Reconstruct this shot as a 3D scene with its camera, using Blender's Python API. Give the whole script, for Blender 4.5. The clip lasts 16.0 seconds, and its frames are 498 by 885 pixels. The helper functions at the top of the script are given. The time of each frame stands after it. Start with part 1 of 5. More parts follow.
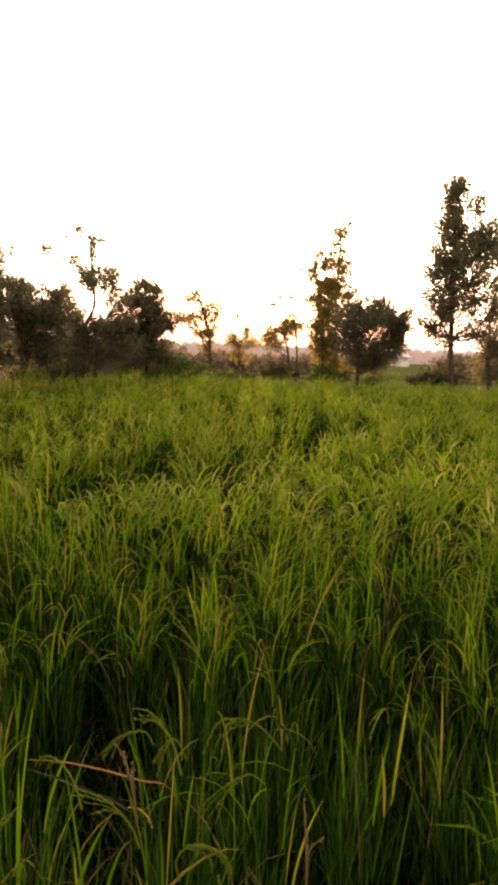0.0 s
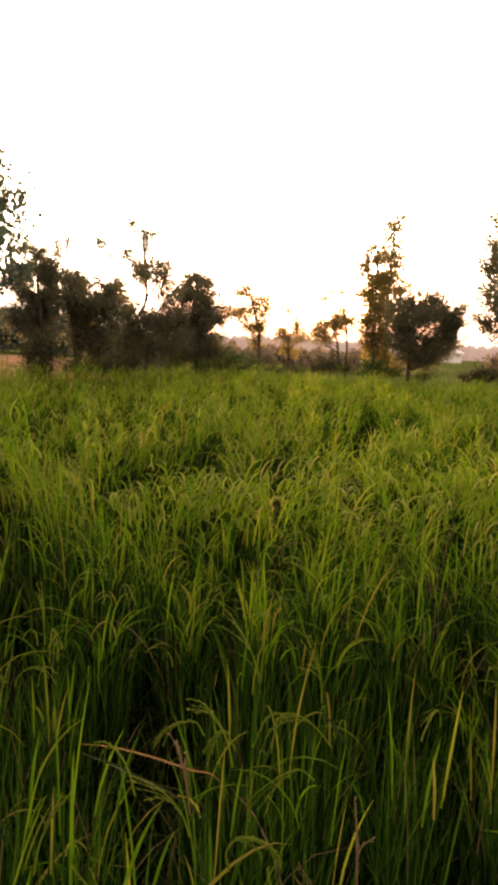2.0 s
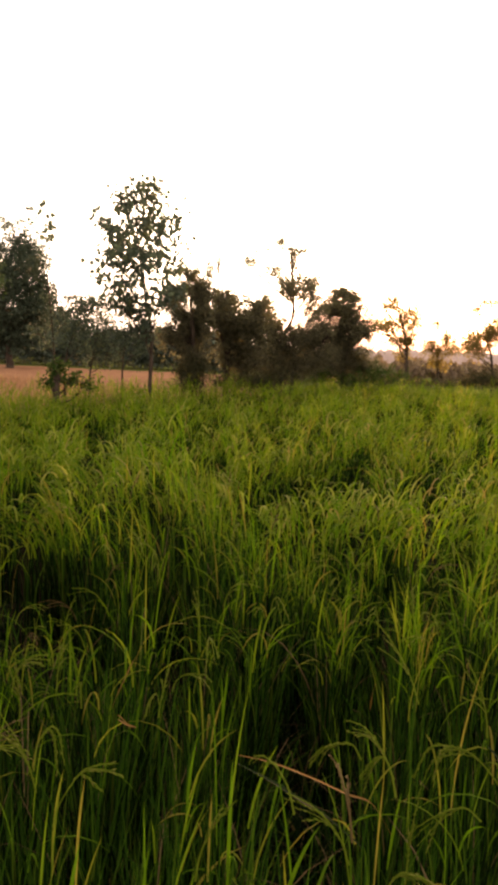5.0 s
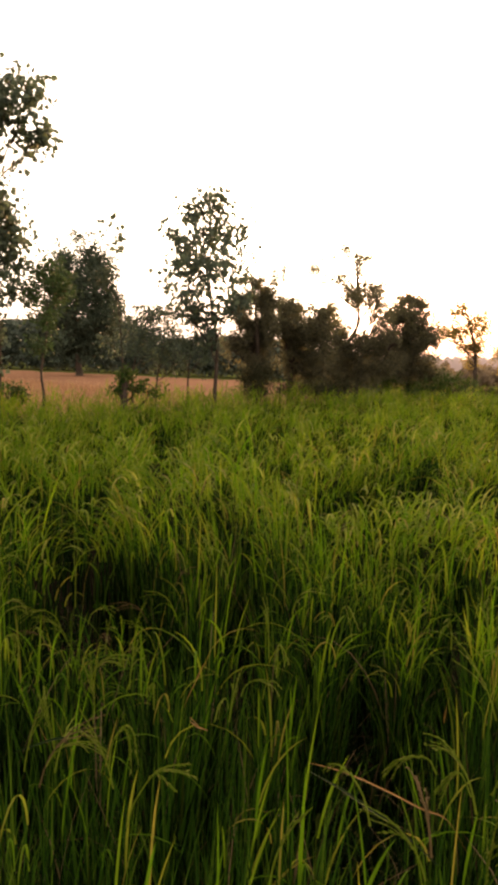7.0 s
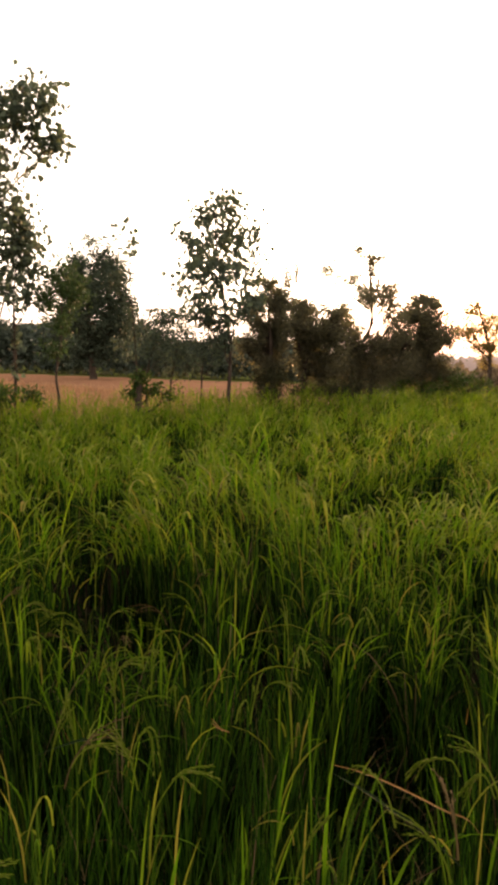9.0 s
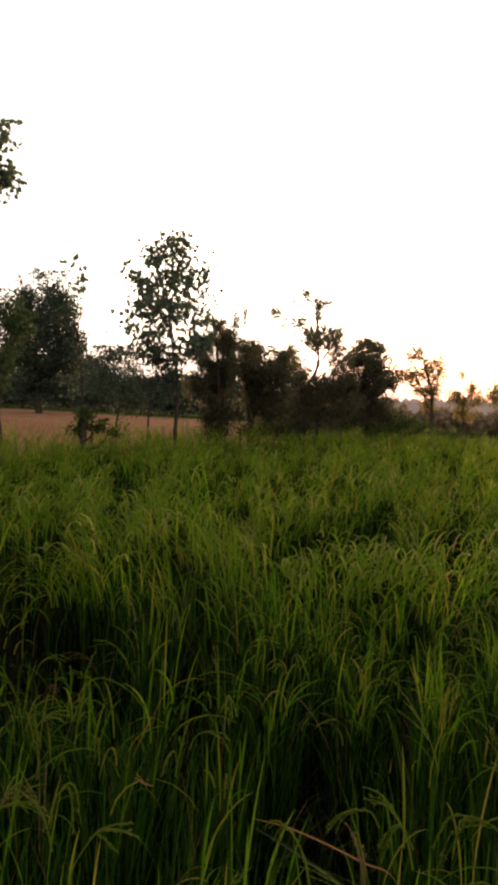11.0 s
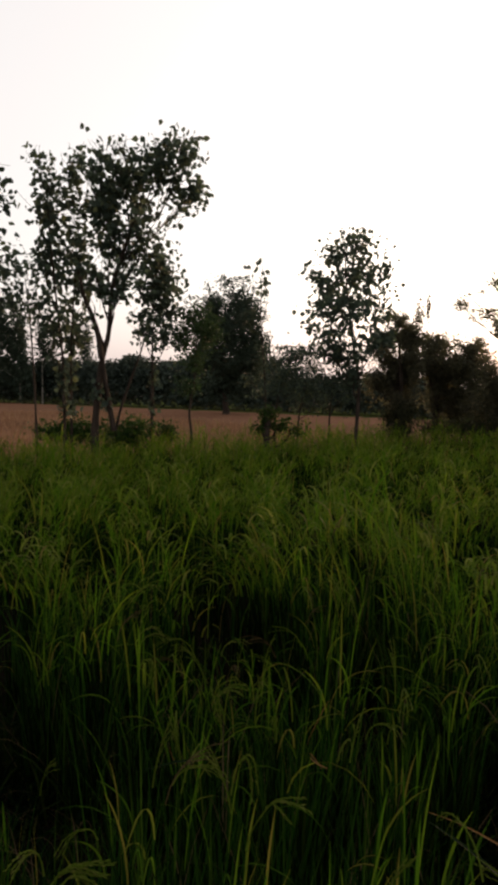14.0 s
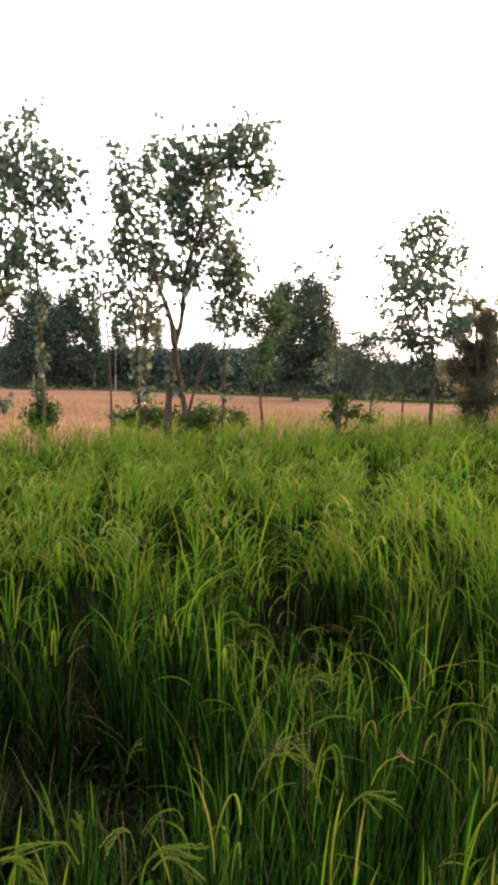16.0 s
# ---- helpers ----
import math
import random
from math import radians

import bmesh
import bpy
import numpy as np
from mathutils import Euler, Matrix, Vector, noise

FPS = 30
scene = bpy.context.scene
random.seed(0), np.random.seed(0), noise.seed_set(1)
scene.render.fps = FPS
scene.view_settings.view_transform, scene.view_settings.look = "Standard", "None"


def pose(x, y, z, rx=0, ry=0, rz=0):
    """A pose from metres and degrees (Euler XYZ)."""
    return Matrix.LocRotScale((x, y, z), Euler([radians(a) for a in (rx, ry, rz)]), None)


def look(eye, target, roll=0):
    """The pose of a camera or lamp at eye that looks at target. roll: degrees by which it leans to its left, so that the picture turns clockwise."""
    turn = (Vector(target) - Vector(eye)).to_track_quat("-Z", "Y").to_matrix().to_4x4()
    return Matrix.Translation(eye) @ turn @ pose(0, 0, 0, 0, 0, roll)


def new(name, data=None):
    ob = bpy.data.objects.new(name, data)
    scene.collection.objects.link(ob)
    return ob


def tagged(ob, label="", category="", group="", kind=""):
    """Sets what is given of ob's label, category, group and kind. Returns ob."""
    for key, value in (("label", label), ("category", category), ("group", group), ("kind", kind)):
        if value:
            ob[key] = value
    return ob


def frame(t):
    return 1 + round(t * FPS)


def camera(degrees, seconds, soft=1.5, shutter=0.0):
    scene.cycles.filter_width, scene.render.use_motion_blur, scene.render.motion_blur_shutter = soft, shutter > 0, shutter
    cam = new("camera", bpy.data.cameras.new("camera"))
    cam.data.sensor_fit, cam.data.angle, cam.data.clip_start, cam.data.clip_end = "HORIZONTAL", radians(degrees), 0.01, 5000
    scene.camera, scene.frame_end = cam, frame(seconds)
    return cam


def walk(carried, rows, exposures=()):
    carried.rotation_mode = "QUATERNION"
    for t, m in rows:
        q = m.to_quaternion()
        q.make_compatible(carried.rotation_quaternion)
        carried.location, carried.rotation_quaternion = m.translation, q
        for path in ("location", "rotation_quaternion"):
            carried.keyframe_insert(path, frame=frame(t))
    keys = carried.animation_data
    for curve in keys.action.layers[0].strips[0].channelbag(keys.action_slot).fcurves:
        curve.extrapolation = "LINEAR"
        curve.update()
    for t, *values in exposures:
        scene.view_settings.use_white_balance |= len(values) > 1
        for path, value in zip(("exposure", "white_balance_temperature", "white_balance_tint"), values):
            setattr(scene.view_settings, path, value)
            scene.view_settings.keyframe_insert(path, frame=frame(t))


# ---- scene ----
cam = camera(40.4, 16.0, soft=4.0)
PATH = [
    (0, (0.004, 0.135, 1.465), (-0.031, 2.118, 1.211), 2.1),
    (0.5, (0.002, 0.136, 1.465), (-0.057, 2.117, 1.196), 2.1),
    (1, (-0.004, 0.139, 1.463), (-0.11, 2.116, 1.18), 2.1),
    (1.5, (-0.008, 0.138, 1.462), (-0.153, 2.114, 1.188), 2.6),
    (2, (-0.011, 0.137, 1.464), (-0.184, 2.11, 1.188), 2.7),
    (2.5, (-0.018, 0.139, 1.465), (-0.273, 2.106, 1.205), 2.5),
    (3, (-0.022, 0.147, 1.46), (-0.319, 2.108, 1.202), 2.4),
    (3.5, (-0.023, 0.143, 1.464), (-0.383, 2.094, 1.209), 1.9),
    (4, (-0.03, 0.148, 1.46), (-0.463, 2.083, 1.204), 2.0),
    (4.5, (-0.037, 0.147, 1.461), (-0.55, 2.063, 1.206), 1.9),
    (6.8, (-0.058, 0.128, 1.459), (-0.817, 1.964, 1.228), 1.8),
    (7, (-0.06, 0.131, 1.458), (-0.824, 1.965, 1.226), 1.7),
    (7.5, (-0.059, 0.126, 1.46), (-0.832, 1.957, 1.233), 1.5),
    (8, (-0.063, 0.124, 1.46), (-0.863, 1.941, 1.216), 1.2),
    (8.5, (-0.062, 0.123, 1.459), (-0.878, 1.932, 1.211), 0.9),
    (9, (-0.069, 0.122, 1.46), (-0.87, 1.941, 1.232), 1.1),
    (9.5, (-0.067, 0.124, 1.462), (-0.76, 1.989, 1.26), 2.2),
    (9.7, (-0.068, 0.124, 1.467), (-0.718, 2.005, 1.27), 2.1),
    (11.8, (0.009, 0.113, 1.489), (-0.704, 1.981, 1.422), 2.4),
    (12, (0.016, 0.115, 1.489), (-0.756, 1.959, 1.422), 2.0),
    (12.5, (0.021, 0.11, 1.483), (-0.892, 1.888, 1.409), 1.5),
    (13, (0.015, 0.108, 1.478), (-1.008, 1.824, 1.381), 1.7),
    (13.5, (0.004, 0.109, 1.475), (-1.099, 1.771, 1.331), 1.5),
    (14, (0.003, 0.099, 1.473), (-1.137, 1.738, 1.341), 1.2),
    (14.5, (-0.009, 0.099, 1.47), (-1.177, 1.718, 1.334), 1.1),
    (15, (-0.017, 0.092, 1.474), (-1.222, 1.682, 1.331), 0.9),
    (15.5, (-0.031, 0.094, 1.468), (-1.283, 1.645, 1.308), 1.0),
    (16, (-0.038, 0.093, 1.469), (-1.335, 1.605, 1.294), 1.1),
]
EXPOSURES = [(0, 2.1, 9100, 22), (4.5, 2.02, 9000, 21), (9.7, 1.82, 8200, 17), (11.8, 0.6, 7200, 14), (13.5, 0.32, 6800, 13), (14, 0.3, 6750, 13), (14.5, 1.0, 6700, 13), (15, 1.1, 6600, 12), (15.5, 1.95, 6550, 12), (16, 2.65, 6500, 12)]
walk(cam, [(t, look(eye, aim, roll)) for t, eye, aim, roll in PATH], EXPOSURES)

# world: hazy bright sky with the sun just above the horizon, straight ahead at the start
SUN_AZ, SUN_EL = 0.2, 2.6
sun_way = Vector((-math.sin(radians(SUN_AZ)) * math.cos(radians(SUN_EL)), math.cos(radians(SUN_AZ)) * math.cos(radians(SUN_EL)), math.sin(radians(SUN_EL))))
world = bpy.data.worlds.new("sky")
scene.world = world
world.use_nodes = True
wn, wl = world.node_tree.nodes, world.node_tree.links
sky = wn.new("ShaderNodeTexSky")
sky.sky_type, sky.sun_disc = "NISHITA", False
sky.sun_elevation, sky.sun_rotation = radians(SUN_EL + 4), radians(-SUN_AZ)
sky.air_density, sky.dust_density, sky.ozone_density = 1.0, 7.0, 1.0
soft = wn.new("ShaderNodeHueSaturation")
soft.inputs["Saturation"].default_value = 0.45
milk = wn.new("ShaderNodeMixRGB")
milk.inputs["Fac"].default_value = 0.35
milk.inputs["Color2"].default_value = (7.2, 7.0, 6.9, 1)
wl.new(sky.outputs["Color"], soft.inputs["Color"])
wl.new(soft.outputs["Color"], milk.inputs["Color1"])
# the reddened sky low round the setting sun
way = wn.new("ShaderNodeTexCoord")
off = wn.new("ShaderNodeVectorMath")
off.operation = "SUBTRACT"
off.inputs[1].default_value = sun_way
flat = wn.new("ShaderNodeVectorMath")
flat.operation = "MULTIPLY"
flat.inputs[1].default_value = (3.2, 3.2, 8.5)
reach = wn.new("ShaderNodeVectorMath")
reach.operation = "LENGTH"
dusk = wn.new("ShaderNodeValToRGB")
for k, (place, tone) in enumerate([(0.0, (1.6, 1.35, 1.0, 1)), (0.14, (1.12, 0.72, 0.56, 1)), (0.5, (1.03, 0.77, 0.7, 1)), (1.0, (1, 1, 1, 1))]):
    e = dusk.color_ramp.elements[k] if k < 2 else dusk.color_ramp.elements.new(place)
    e.position, e.color = place, tone
glow = wn.new("ShaderNodeMixRGB")
glow.blend_type = "MULTIPLY"
glow.inputs["Fac"].default_value = 1.0
wl.new(way.outputs["Generated"], off.inputs[0])
wl.new(off.outputs["Vector"], flat.inputs[0])
wl.new(flat.outputs["Vector"], reach.inputs[0])
wl.new(reach.outputs["Value"], dusk.inputs["Fac"])
wl.new(milk.outputs["Color"], glow.inputs["Color1"])
wl.new(dusk.outputs["Color"], glow.inputs["Color2"])
# the rosy haze along the whole horizon
part_z = wn.new("ShaderNodeSeparateXYZ")
low = wn.new("ShaderNodeValToRGB")
for k, (place, tone) in enumerate([(0.0, (1, 0.87, 0.85, 1)), (0.15, (1, 1, 1, 1))]):
    low.color_ramp.elements[k].position, low.color_ramp.elements[k].color = place, tone
rosy = wn.new("ShaderNodeMixRGB")
rosy.blend_type = "MULTIPLY"
rosy.inputs["Fac"].default_value = 1.0
wl.new(way.outputs["Generated"], part_z.inputs[0])
wl.new(part_z.outputs["Z"], low.inputs["Fac"])
wl.new(glow.outputs["Color"], rosy.inputs["Color1"])
wl.new(low.outputs["Color"], rosy.inputs["Color2"])
wl.new(rosy.outputs["Color"], wn["Background"].inputs["Color"])
wn["Background"].inputs["Strength"].default_value = 0.22
sun = new("sun", bpy.data.lights.new("sun", "SUN"))
sun.data.energy, sun.data.angle, sun.data.color = 3.2, radians(0.5), (1.0, 0.62, 0.34)
sun.matrix_world = look(sun_way * 60, (0, 0, 0))


# materials
def material(name, build, *args):
    mat = bpy.data.materials.new(name)
    mat.use_nodes = True
    build(mat.node_tree, *args)
    return mat


def ramp(nt, stops, source):
    r = nt.nodes.new("ShaderNodeValToRGB")
    while len(r.color_ramp.elements) < len(stops):
        r.color_ramp.elements.new(0.5)
    for e, (p, c) in zip(r.color_ramp.elements, stops):
        e.position, e.color = p, (*c, 1)
    nt.links.new(source, r.inputs["Fac"])
    return r.outputs["Color"]


def grain(nt, scale, detail=4.0, rough=0.6, stretch=None):
    n = nt.nodes.new("ShaderNodeTexNoise")
    n.inputs["Scale"].default_value, n.inputs["Detail"].default_value, n.inputs["Roughness"].default_value = scale, detail, rough
    tc = nt.nodes.new("ShaderNodeTexCoord")
    if stretch:
        mp = nt.nodes.new("ShaderNodeMapping")
        mp.inputs["Scale"].default_value = stretch
        nt.links.new(tc.outputs["Object"], mp.inputs["Vector"])
        nt.links.new(mp.outputs["Vector"], n.inputs["Vector"])
    else:
        nt.links.new(tc.outputs["Object"], n.inputs["Vector"])
    return n.outputs["Fac"]


def mixed(nt, mode, fac, a, b):
    m = nt.nodes.new("ShaderNodeMixRGB")
    m.blend_type = mode
    m.inputs["Fac"].default_value = fac
    nt.links.new(a, m.inputs["Color1"])
    nt.links.new(b, m.inputs["Color2"])
    return m.outputs["Color"]


def bumped(nt, bsdf, height, strength, distance):
    b = nt.nodes.new("ShaderNodeBump")
    b.inputs["Strength"].default_value, b.inputs["Distance"].default_value = strength, distance
    nt.links.new(height, b.inputs["Height"])
    nt.links.new(b.outputs["Normal"], bsdf.inputs["Normal"])


def leafy(nt, stops, rough, through_light, patch, shine=1.5, gloss=0.035):
    """Leaves: a colour of its own for each leaf, patches over the plant, and light that shines through."""
    bsdf, out = nt.nodes["Principled BSDF"], nt.nodes["Material Output"]
    geo = nt.nodes.new("ShaderNodeNewGeometry")
    col = ramp(nt, stops, geo.outputs["Random Per Island"])
    tone = ramp(nt, [(0.3, (0.72, 0.72, 0.72)), (0.7, (1.15, 1.15, 1.1))], grain(nt, patch, 3.0))
    col = mixed(nt, "MULTIPLY", 1.0, col, tone)
    nt.links.new(col, bsdf.inputs["Base Color"])
    bsdf.inputs["Roughness"].default_value = rough
    bsdf.inputs["Specular IOR Level"].default_value = gloss
    tr = nt.nodes.new("ShaderNodeBsdfTranslucent")
    lit = nt.nodes.new("ShaderNodeMixRGB")
    lit.blend_type = "MULTIPLY"
    lit.inputs["Fac"].default_value = 1.0
    lit.inputs["Color2"].default_value = (shine, shine, 0.6 + 0.4 * shine, 1)
    nt.links.new(col, lit.inputs["Color1"])
    nt.links.new(lit.outputs["Color"], tr.inputs["Color"])
    mx = nt.nodes.new("ShaderNodeMixShader")
    mx.inputs["Fac"].default_value = through_light
    nt.links.new(bsdf.outputs[0], mx.inputs[1])
    nt.links.new(tr.outputs[0], mx.inputs[2])
    nt.links.new(mx.outputs[0], out.inputs["Surface"])


def barky(nt, dark, light, scale):
    bsdf = nt.nodes["Principled BSDF"]
    fac = grain(nt, scale, 6.0, 0.7, (1, 1, 0.25))
    col = ramp(nt, [(0.3, dark), (0.7, light)], fac)
    blotch = ramp(nt, [(0.35, (0.7, 0.68, 0.65)), (0.65, (1.1, 1.1, 1.1))], grain(nt, 2.5, 2.0))
    nt.links.new(mixed(nt, "MULTIPLY", 1.0, col, blotch), bsdf.inputs["Base Color"])
    bsdf.inputs["Roughness"].default_value = 0.9
    bsdf.inputs["Specular IOR Level"].default_value = 0.04
    bumped(nt, bsdf, fac, 0.6, 0.02)


def earthy(nt, stops, scale, big, bump):
    bsdf = nt.nodes["Principled BSDF"]
    fac = grain(nt, scale, 8.0, 0.7)
    col = ramp(nt, stops, fac)
    wide = ramp(nt, [(0.3, (0.75, 0.75, 0.75)), (0.7, (1.15, 1.12, 1.1))], grain(nt, big, 3.0))
    nt.links.new(mixed(nt, "MULTIPLY", 1.0, col, wide), bsdf.inputs["Base Color"])
    bsdf.inputs["Roughness"].default_value = 0.95
    bsdf.inputs["Specular IOR Level"].default_value = 0.0
    bumped(nt, bsdf, fac, 0.7, bump)


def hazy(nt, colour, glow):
    """Distance seen through evening haze, which is put into colour and emission."""
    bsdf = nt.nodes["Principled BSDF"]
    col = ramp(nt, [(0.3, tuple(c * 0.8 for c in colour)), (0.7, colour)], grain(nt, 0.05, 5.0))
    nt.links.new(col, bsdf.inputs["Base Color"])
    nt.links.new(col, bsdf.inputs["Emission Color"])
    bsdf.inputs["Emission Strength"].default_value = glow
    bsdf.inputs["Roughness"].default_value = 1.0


# lower leaves near black: the crop's inner shade is put into their colour
SHADED_RICE = material("shaded_rice_leaf", leafy, [(0.0, (0.0009, 0.00405, 0.00054)), (0.5, (0.00198, 0.00738, 0.00081)), (0.8, (0.0054, 0.0153, 0.0018)), (0.97, (0.0198, 0.0306, 0.0036)), (1.0, (0.045, 0.0324, 0.0108))], 0.65, 0.35, 0.6, 1.0)
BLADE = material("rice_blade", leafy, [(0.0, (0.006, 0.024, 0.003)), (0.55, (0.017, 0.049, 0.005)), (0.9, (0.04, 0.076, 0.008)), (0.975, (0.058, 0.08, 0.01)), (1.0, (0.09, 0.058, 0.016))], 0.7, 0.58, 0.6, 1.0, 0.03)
# top leaves, yellower by nature and brightened further as lit tips
LIT_FLAG = material("lit_flag_leaf", leafy, [(0.0, (0.034, 0.09, 0.005)), (0.5, (0.062, 0.117, 0.0075)), (0.9, (0.108, 0.142, 0.012)), (1.0, (0.15, 0.11, 0.024))], 0.7, 0.66, 0.6, 1.0, 0.03)
# withered brown, dimmed in colour for the shade low among the plants
RICE_DRY = material("rice_dry_leaf", leafy, [(0.0, (0.016, 0.011, 0.005)), (0.5, (0.03, 0.02, 0.01)), (1.0, (0.09, 0.062, 0.034))], 0.8, 0.2, 1.0, 1.0)
EAR_BROWN = material("rice_ear_brown", leafy, [(0.0, (0.034, 0.024, 0.01)), (1.0, (0.075, 0.05, 0.022))], 0.7, 0.2, 1.0, 1.0)
EAR = material("rice_ear", leafy, [(0.0, (0.058, 0.1, 0.008)), (0.6, (0.094, 0.13, 0.014)), (0.92, (0.15, 0.165, 0.035)), (1.0, (0.15, 0.11, 0.035))], 0.65, 0.55, 0.8, 1.0, 0.04)
# poplar green greyed in the base colour, as a veil of haze would
HAZED_POPLAR = material("hazed_poplar_leaf", leafy, [(0.0, (0.036, 0.05, 0.04)), (0.6, (0.05, 0.068, 0.05)), (0.9, (0.066, 0.088, 0.056)), (1.0, (0.1, 0.11, 0.055))], 0.5, 0.32, 0.7, 1.3)
# green browned and translucency raised, standing in for veiling sun glare
GLARE_BROAD = material("glare_broad_leaf", leafy, [(0.0, (0.047, 0.047, 0.035)), (0.6, (0.068, 0.066, 0.047)), (1.0, (0.096, 0.086, 0.054))], 0.5, 0.55, 0.7, 1.7)
UNDER = material("undergrowth_leaf", leafy, [(0.0, (0.022, 0.026, 0.014)), (0.8, (0.036, 0.038, 0.02)), (1.0, (0.07, 0.055, 0.03))], 0.6, 0.35, 1.0, 1.2)
# warm yellow leaves: the sun's glow from behind is put into the colour
SUNLIT_THIN = material("sunlit_thin_leaf", leafy, [(0.0, (0.07, 0.058, 0.025)), (0.6, (0.1, 0.078, 0.03)), (1.0, (0.15, 0.105, 0.04))], 0.5, 0.55, 0.7, 2.2)
FEATHER = material("feather_leaf", leafy, [(0.0, (0.02, 0.04, 0.016)), (1.0, (0.038, 0.064, 0.024))], 0.5, 0.3, 1.0, 1.1)
WEED = material("weed_leaf", leafy, [(0.0, (0.016, 0.038, 0.009)), (0.8, (0.03, 0.056, 0.013)), (1.0, (0.07, 0.07, 0.03))], 0.55, 0.3, 1.2)
ORANGE_LEAF = material("orange_leaf", leafy, [(0.0, (0.085, 0.042, 0.012)), (1.0, (0.12, 0.062, 0.018))], 0.6, 0.3, 12.0)
# the bluish cast of this green is painted haze of distance
HAZED_FAR_LEAF = material("hazed_far_leaf", leafy, [(0.0, (0.024, 0.034, 0.03)), (1.0, (0.042, 0.056, 0.045))], 0.6, 0.2, 0.1)
SHADE_LEAF = material("shade_leaf", leafy, [(0.0, (0.022, 0.034, 0.026)), (1.0, (0.038, 0.052, 0.036))], 0.6, 0.15, 0.1)
# scrub leaves given the brown tint of sunlit evening haze
HAZED_SCRUB = material("hazed_scrub_leaf", leafy, [(0.0, (0.075, 0.055, 0.042)), (0.7, (0.11, 0.08, 0.06)), (1.0, (0.14, 0.11, 0.07))], 0.7, 0.3, 0.1)
RIPE = material("ripe_straw", leafy, [(0.0, (0.15, 0.078, 0.046)), (0.6, (0.2, 0.11, 0.066)), (1.0, (0.26, 0.16, 0.1))], 0.7, 0.2, 0.15)
BARK = material("bark", barky, (0.018, 0.013, 0.01), (0.05, 0.038, 0.031), 14.0)
PALE_BARK = material("pale_bark", barky, (0.16, 0.15, 0.13), (0.36, 0.34, 0.3), 6.0)
# soil colour taken almost to black to stand for shade between plants
SHADED_SOIL = material("shaded_field_soil", earthy, [(0.3, (0.005, 0.0045, 0.003)), (0.7, (0.011, 0.009, 0.006))], 9.0, 0.4, 0.04)
LAND = material("open_land", earthy, [(0.3, (0.022, 0.036, 0.01)), (0.55, (0.042, 0.052, 0.017)), (0.75, (0.075, 0.058, 0.032))], 1.4, 0.03, 0.01)
STUBBLE = material("ripe_field", earthy, [(0.3, (0.1, 0.052, 0.033)), (0.7, (0.15, 0.083, 0.052))], 2.2, 0.06, 0.06)
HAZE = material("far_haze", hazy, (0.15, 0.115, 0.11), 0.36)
WALL = material("whitewashed_wall", earthy, [(0.3, (0.28, 0.28, 0.28)), (0.7, (0.36, 0.36, 0.36))], 2.0, 0.3, 0.01)
TIN = material("roof_sheet", earthy, [(0.3, (0.3, 0.3, 0.31)), (0.7, (0.4, 0.4, 0.41))], 3.0, 0.3, 0.01)


# mesh helpers
def mesh_from(name, verts, faces, mats, index=None, smooth=False):
    """One mesh from arrays; all faces have the same number of corners."""
    verts, faces = np.asarray(verts, dtype=np.float32), np.asarray(faces, dtype=np.int32)
    me = bpy.data.meshes.new(name)
    n, k = faces.shape
    me.vertices.add(len(verts))
    me.vertices.foreach_set("co", verts.ravel())
    me.loops.add(n * k)
    me.loops.foreach_set("vertex_index", faces.ravel())
    me.polygons.add(n)
    me.polygons.foreach_set("loop_start", np.arange(0, n * k, k, dtype=np.int32))
    if index is not None:
        me.polygons.foreach_set("material_index", np.asarray(index, dtype=np.int32))
    me.polygons.foreach_set("use_smooth", np.full(n, smooth))
    me.update(calc_edges=True)
    for m in mats:
        me.materials.append(m)
    return me


def part(name, me, parent, label=""):
    ob = new(name, me)
    ob.parent = parent
    return tagged(ob, label)


def empty(name, x, y, z=0.0):
    ob = new(name)
    ob.empty_display_size = 0.2
    ob.location = (x, y, z)
    return ob


def tube(points, radii, sides=7):
    """A bent tapering tube round a line of points: vertices and four-cornered faces."""
    pts = np.asarray(points, dtype=float)
    tang = np.gradient(pts, axis=0)
    tang /= np.linalg.norm(tang, axis=1)[:, None] + 1e-9
    ref = np.where(np.abs(tang[:, 2:3]) > 0.9, [[1.0, 0, 0]], [[0, 0, 1.0]])
    a = np.cross(tang, ref)
    a /= np.linalg.norm(a, axis=1)[:, None]
    b = np.cross(tang, a)
    ang = np.linspace(0, 2 * np.pi, sides, endpoint=False)
    ring = a[:, None] * np.cos(ang)[None, :, None] + b[:, None] * np.sin(ang)[None, :, None]
    verts = (pts[:, None] + ring * np.asarray(radii)[:, None, None]).reshape(-1, 3)
    i = np.arange(len(pts) - 1)[:, None] * sides + np.arange(sides)[None]
    j = np.arange(len(pts) - 1)[:, None] * sides + (np.arange(sides)[None] + 1) % sides
    return verts, np.stack([i, j, j + sides, i + sides], -1).reshape(-1, 4)


def bend(points, steps):
    """A smooth line (Catmull-Rom) through points."""
    p = np.asarray(points, dtype=float)
    q = np.vstack([2 * p[0] - p[1], p, 2 * p[-1] - p[-2]])
    out = []
    for k in range(len(p) - 1):
        for s in np.linspace(0, 1, steps, endpoint=False):
            a, b, c, d = q[k:k + 4]
            out.append(0.5 * (2 * b + (c - a) * s + (2 * a - 5 * b + 4 * c - d) * s * s + (3 * b - a - 3 * c + d) * s ** 3))
    out.append(p[-1])
    return np.array(out)


def joined(bits):
    vs, fs, n = [], [], 0
    for v, f in bits:
        vs.append(v)
        fs.append(f + n)
        n += len(v)
    return np.vstack(vs), np.vstack(fs)


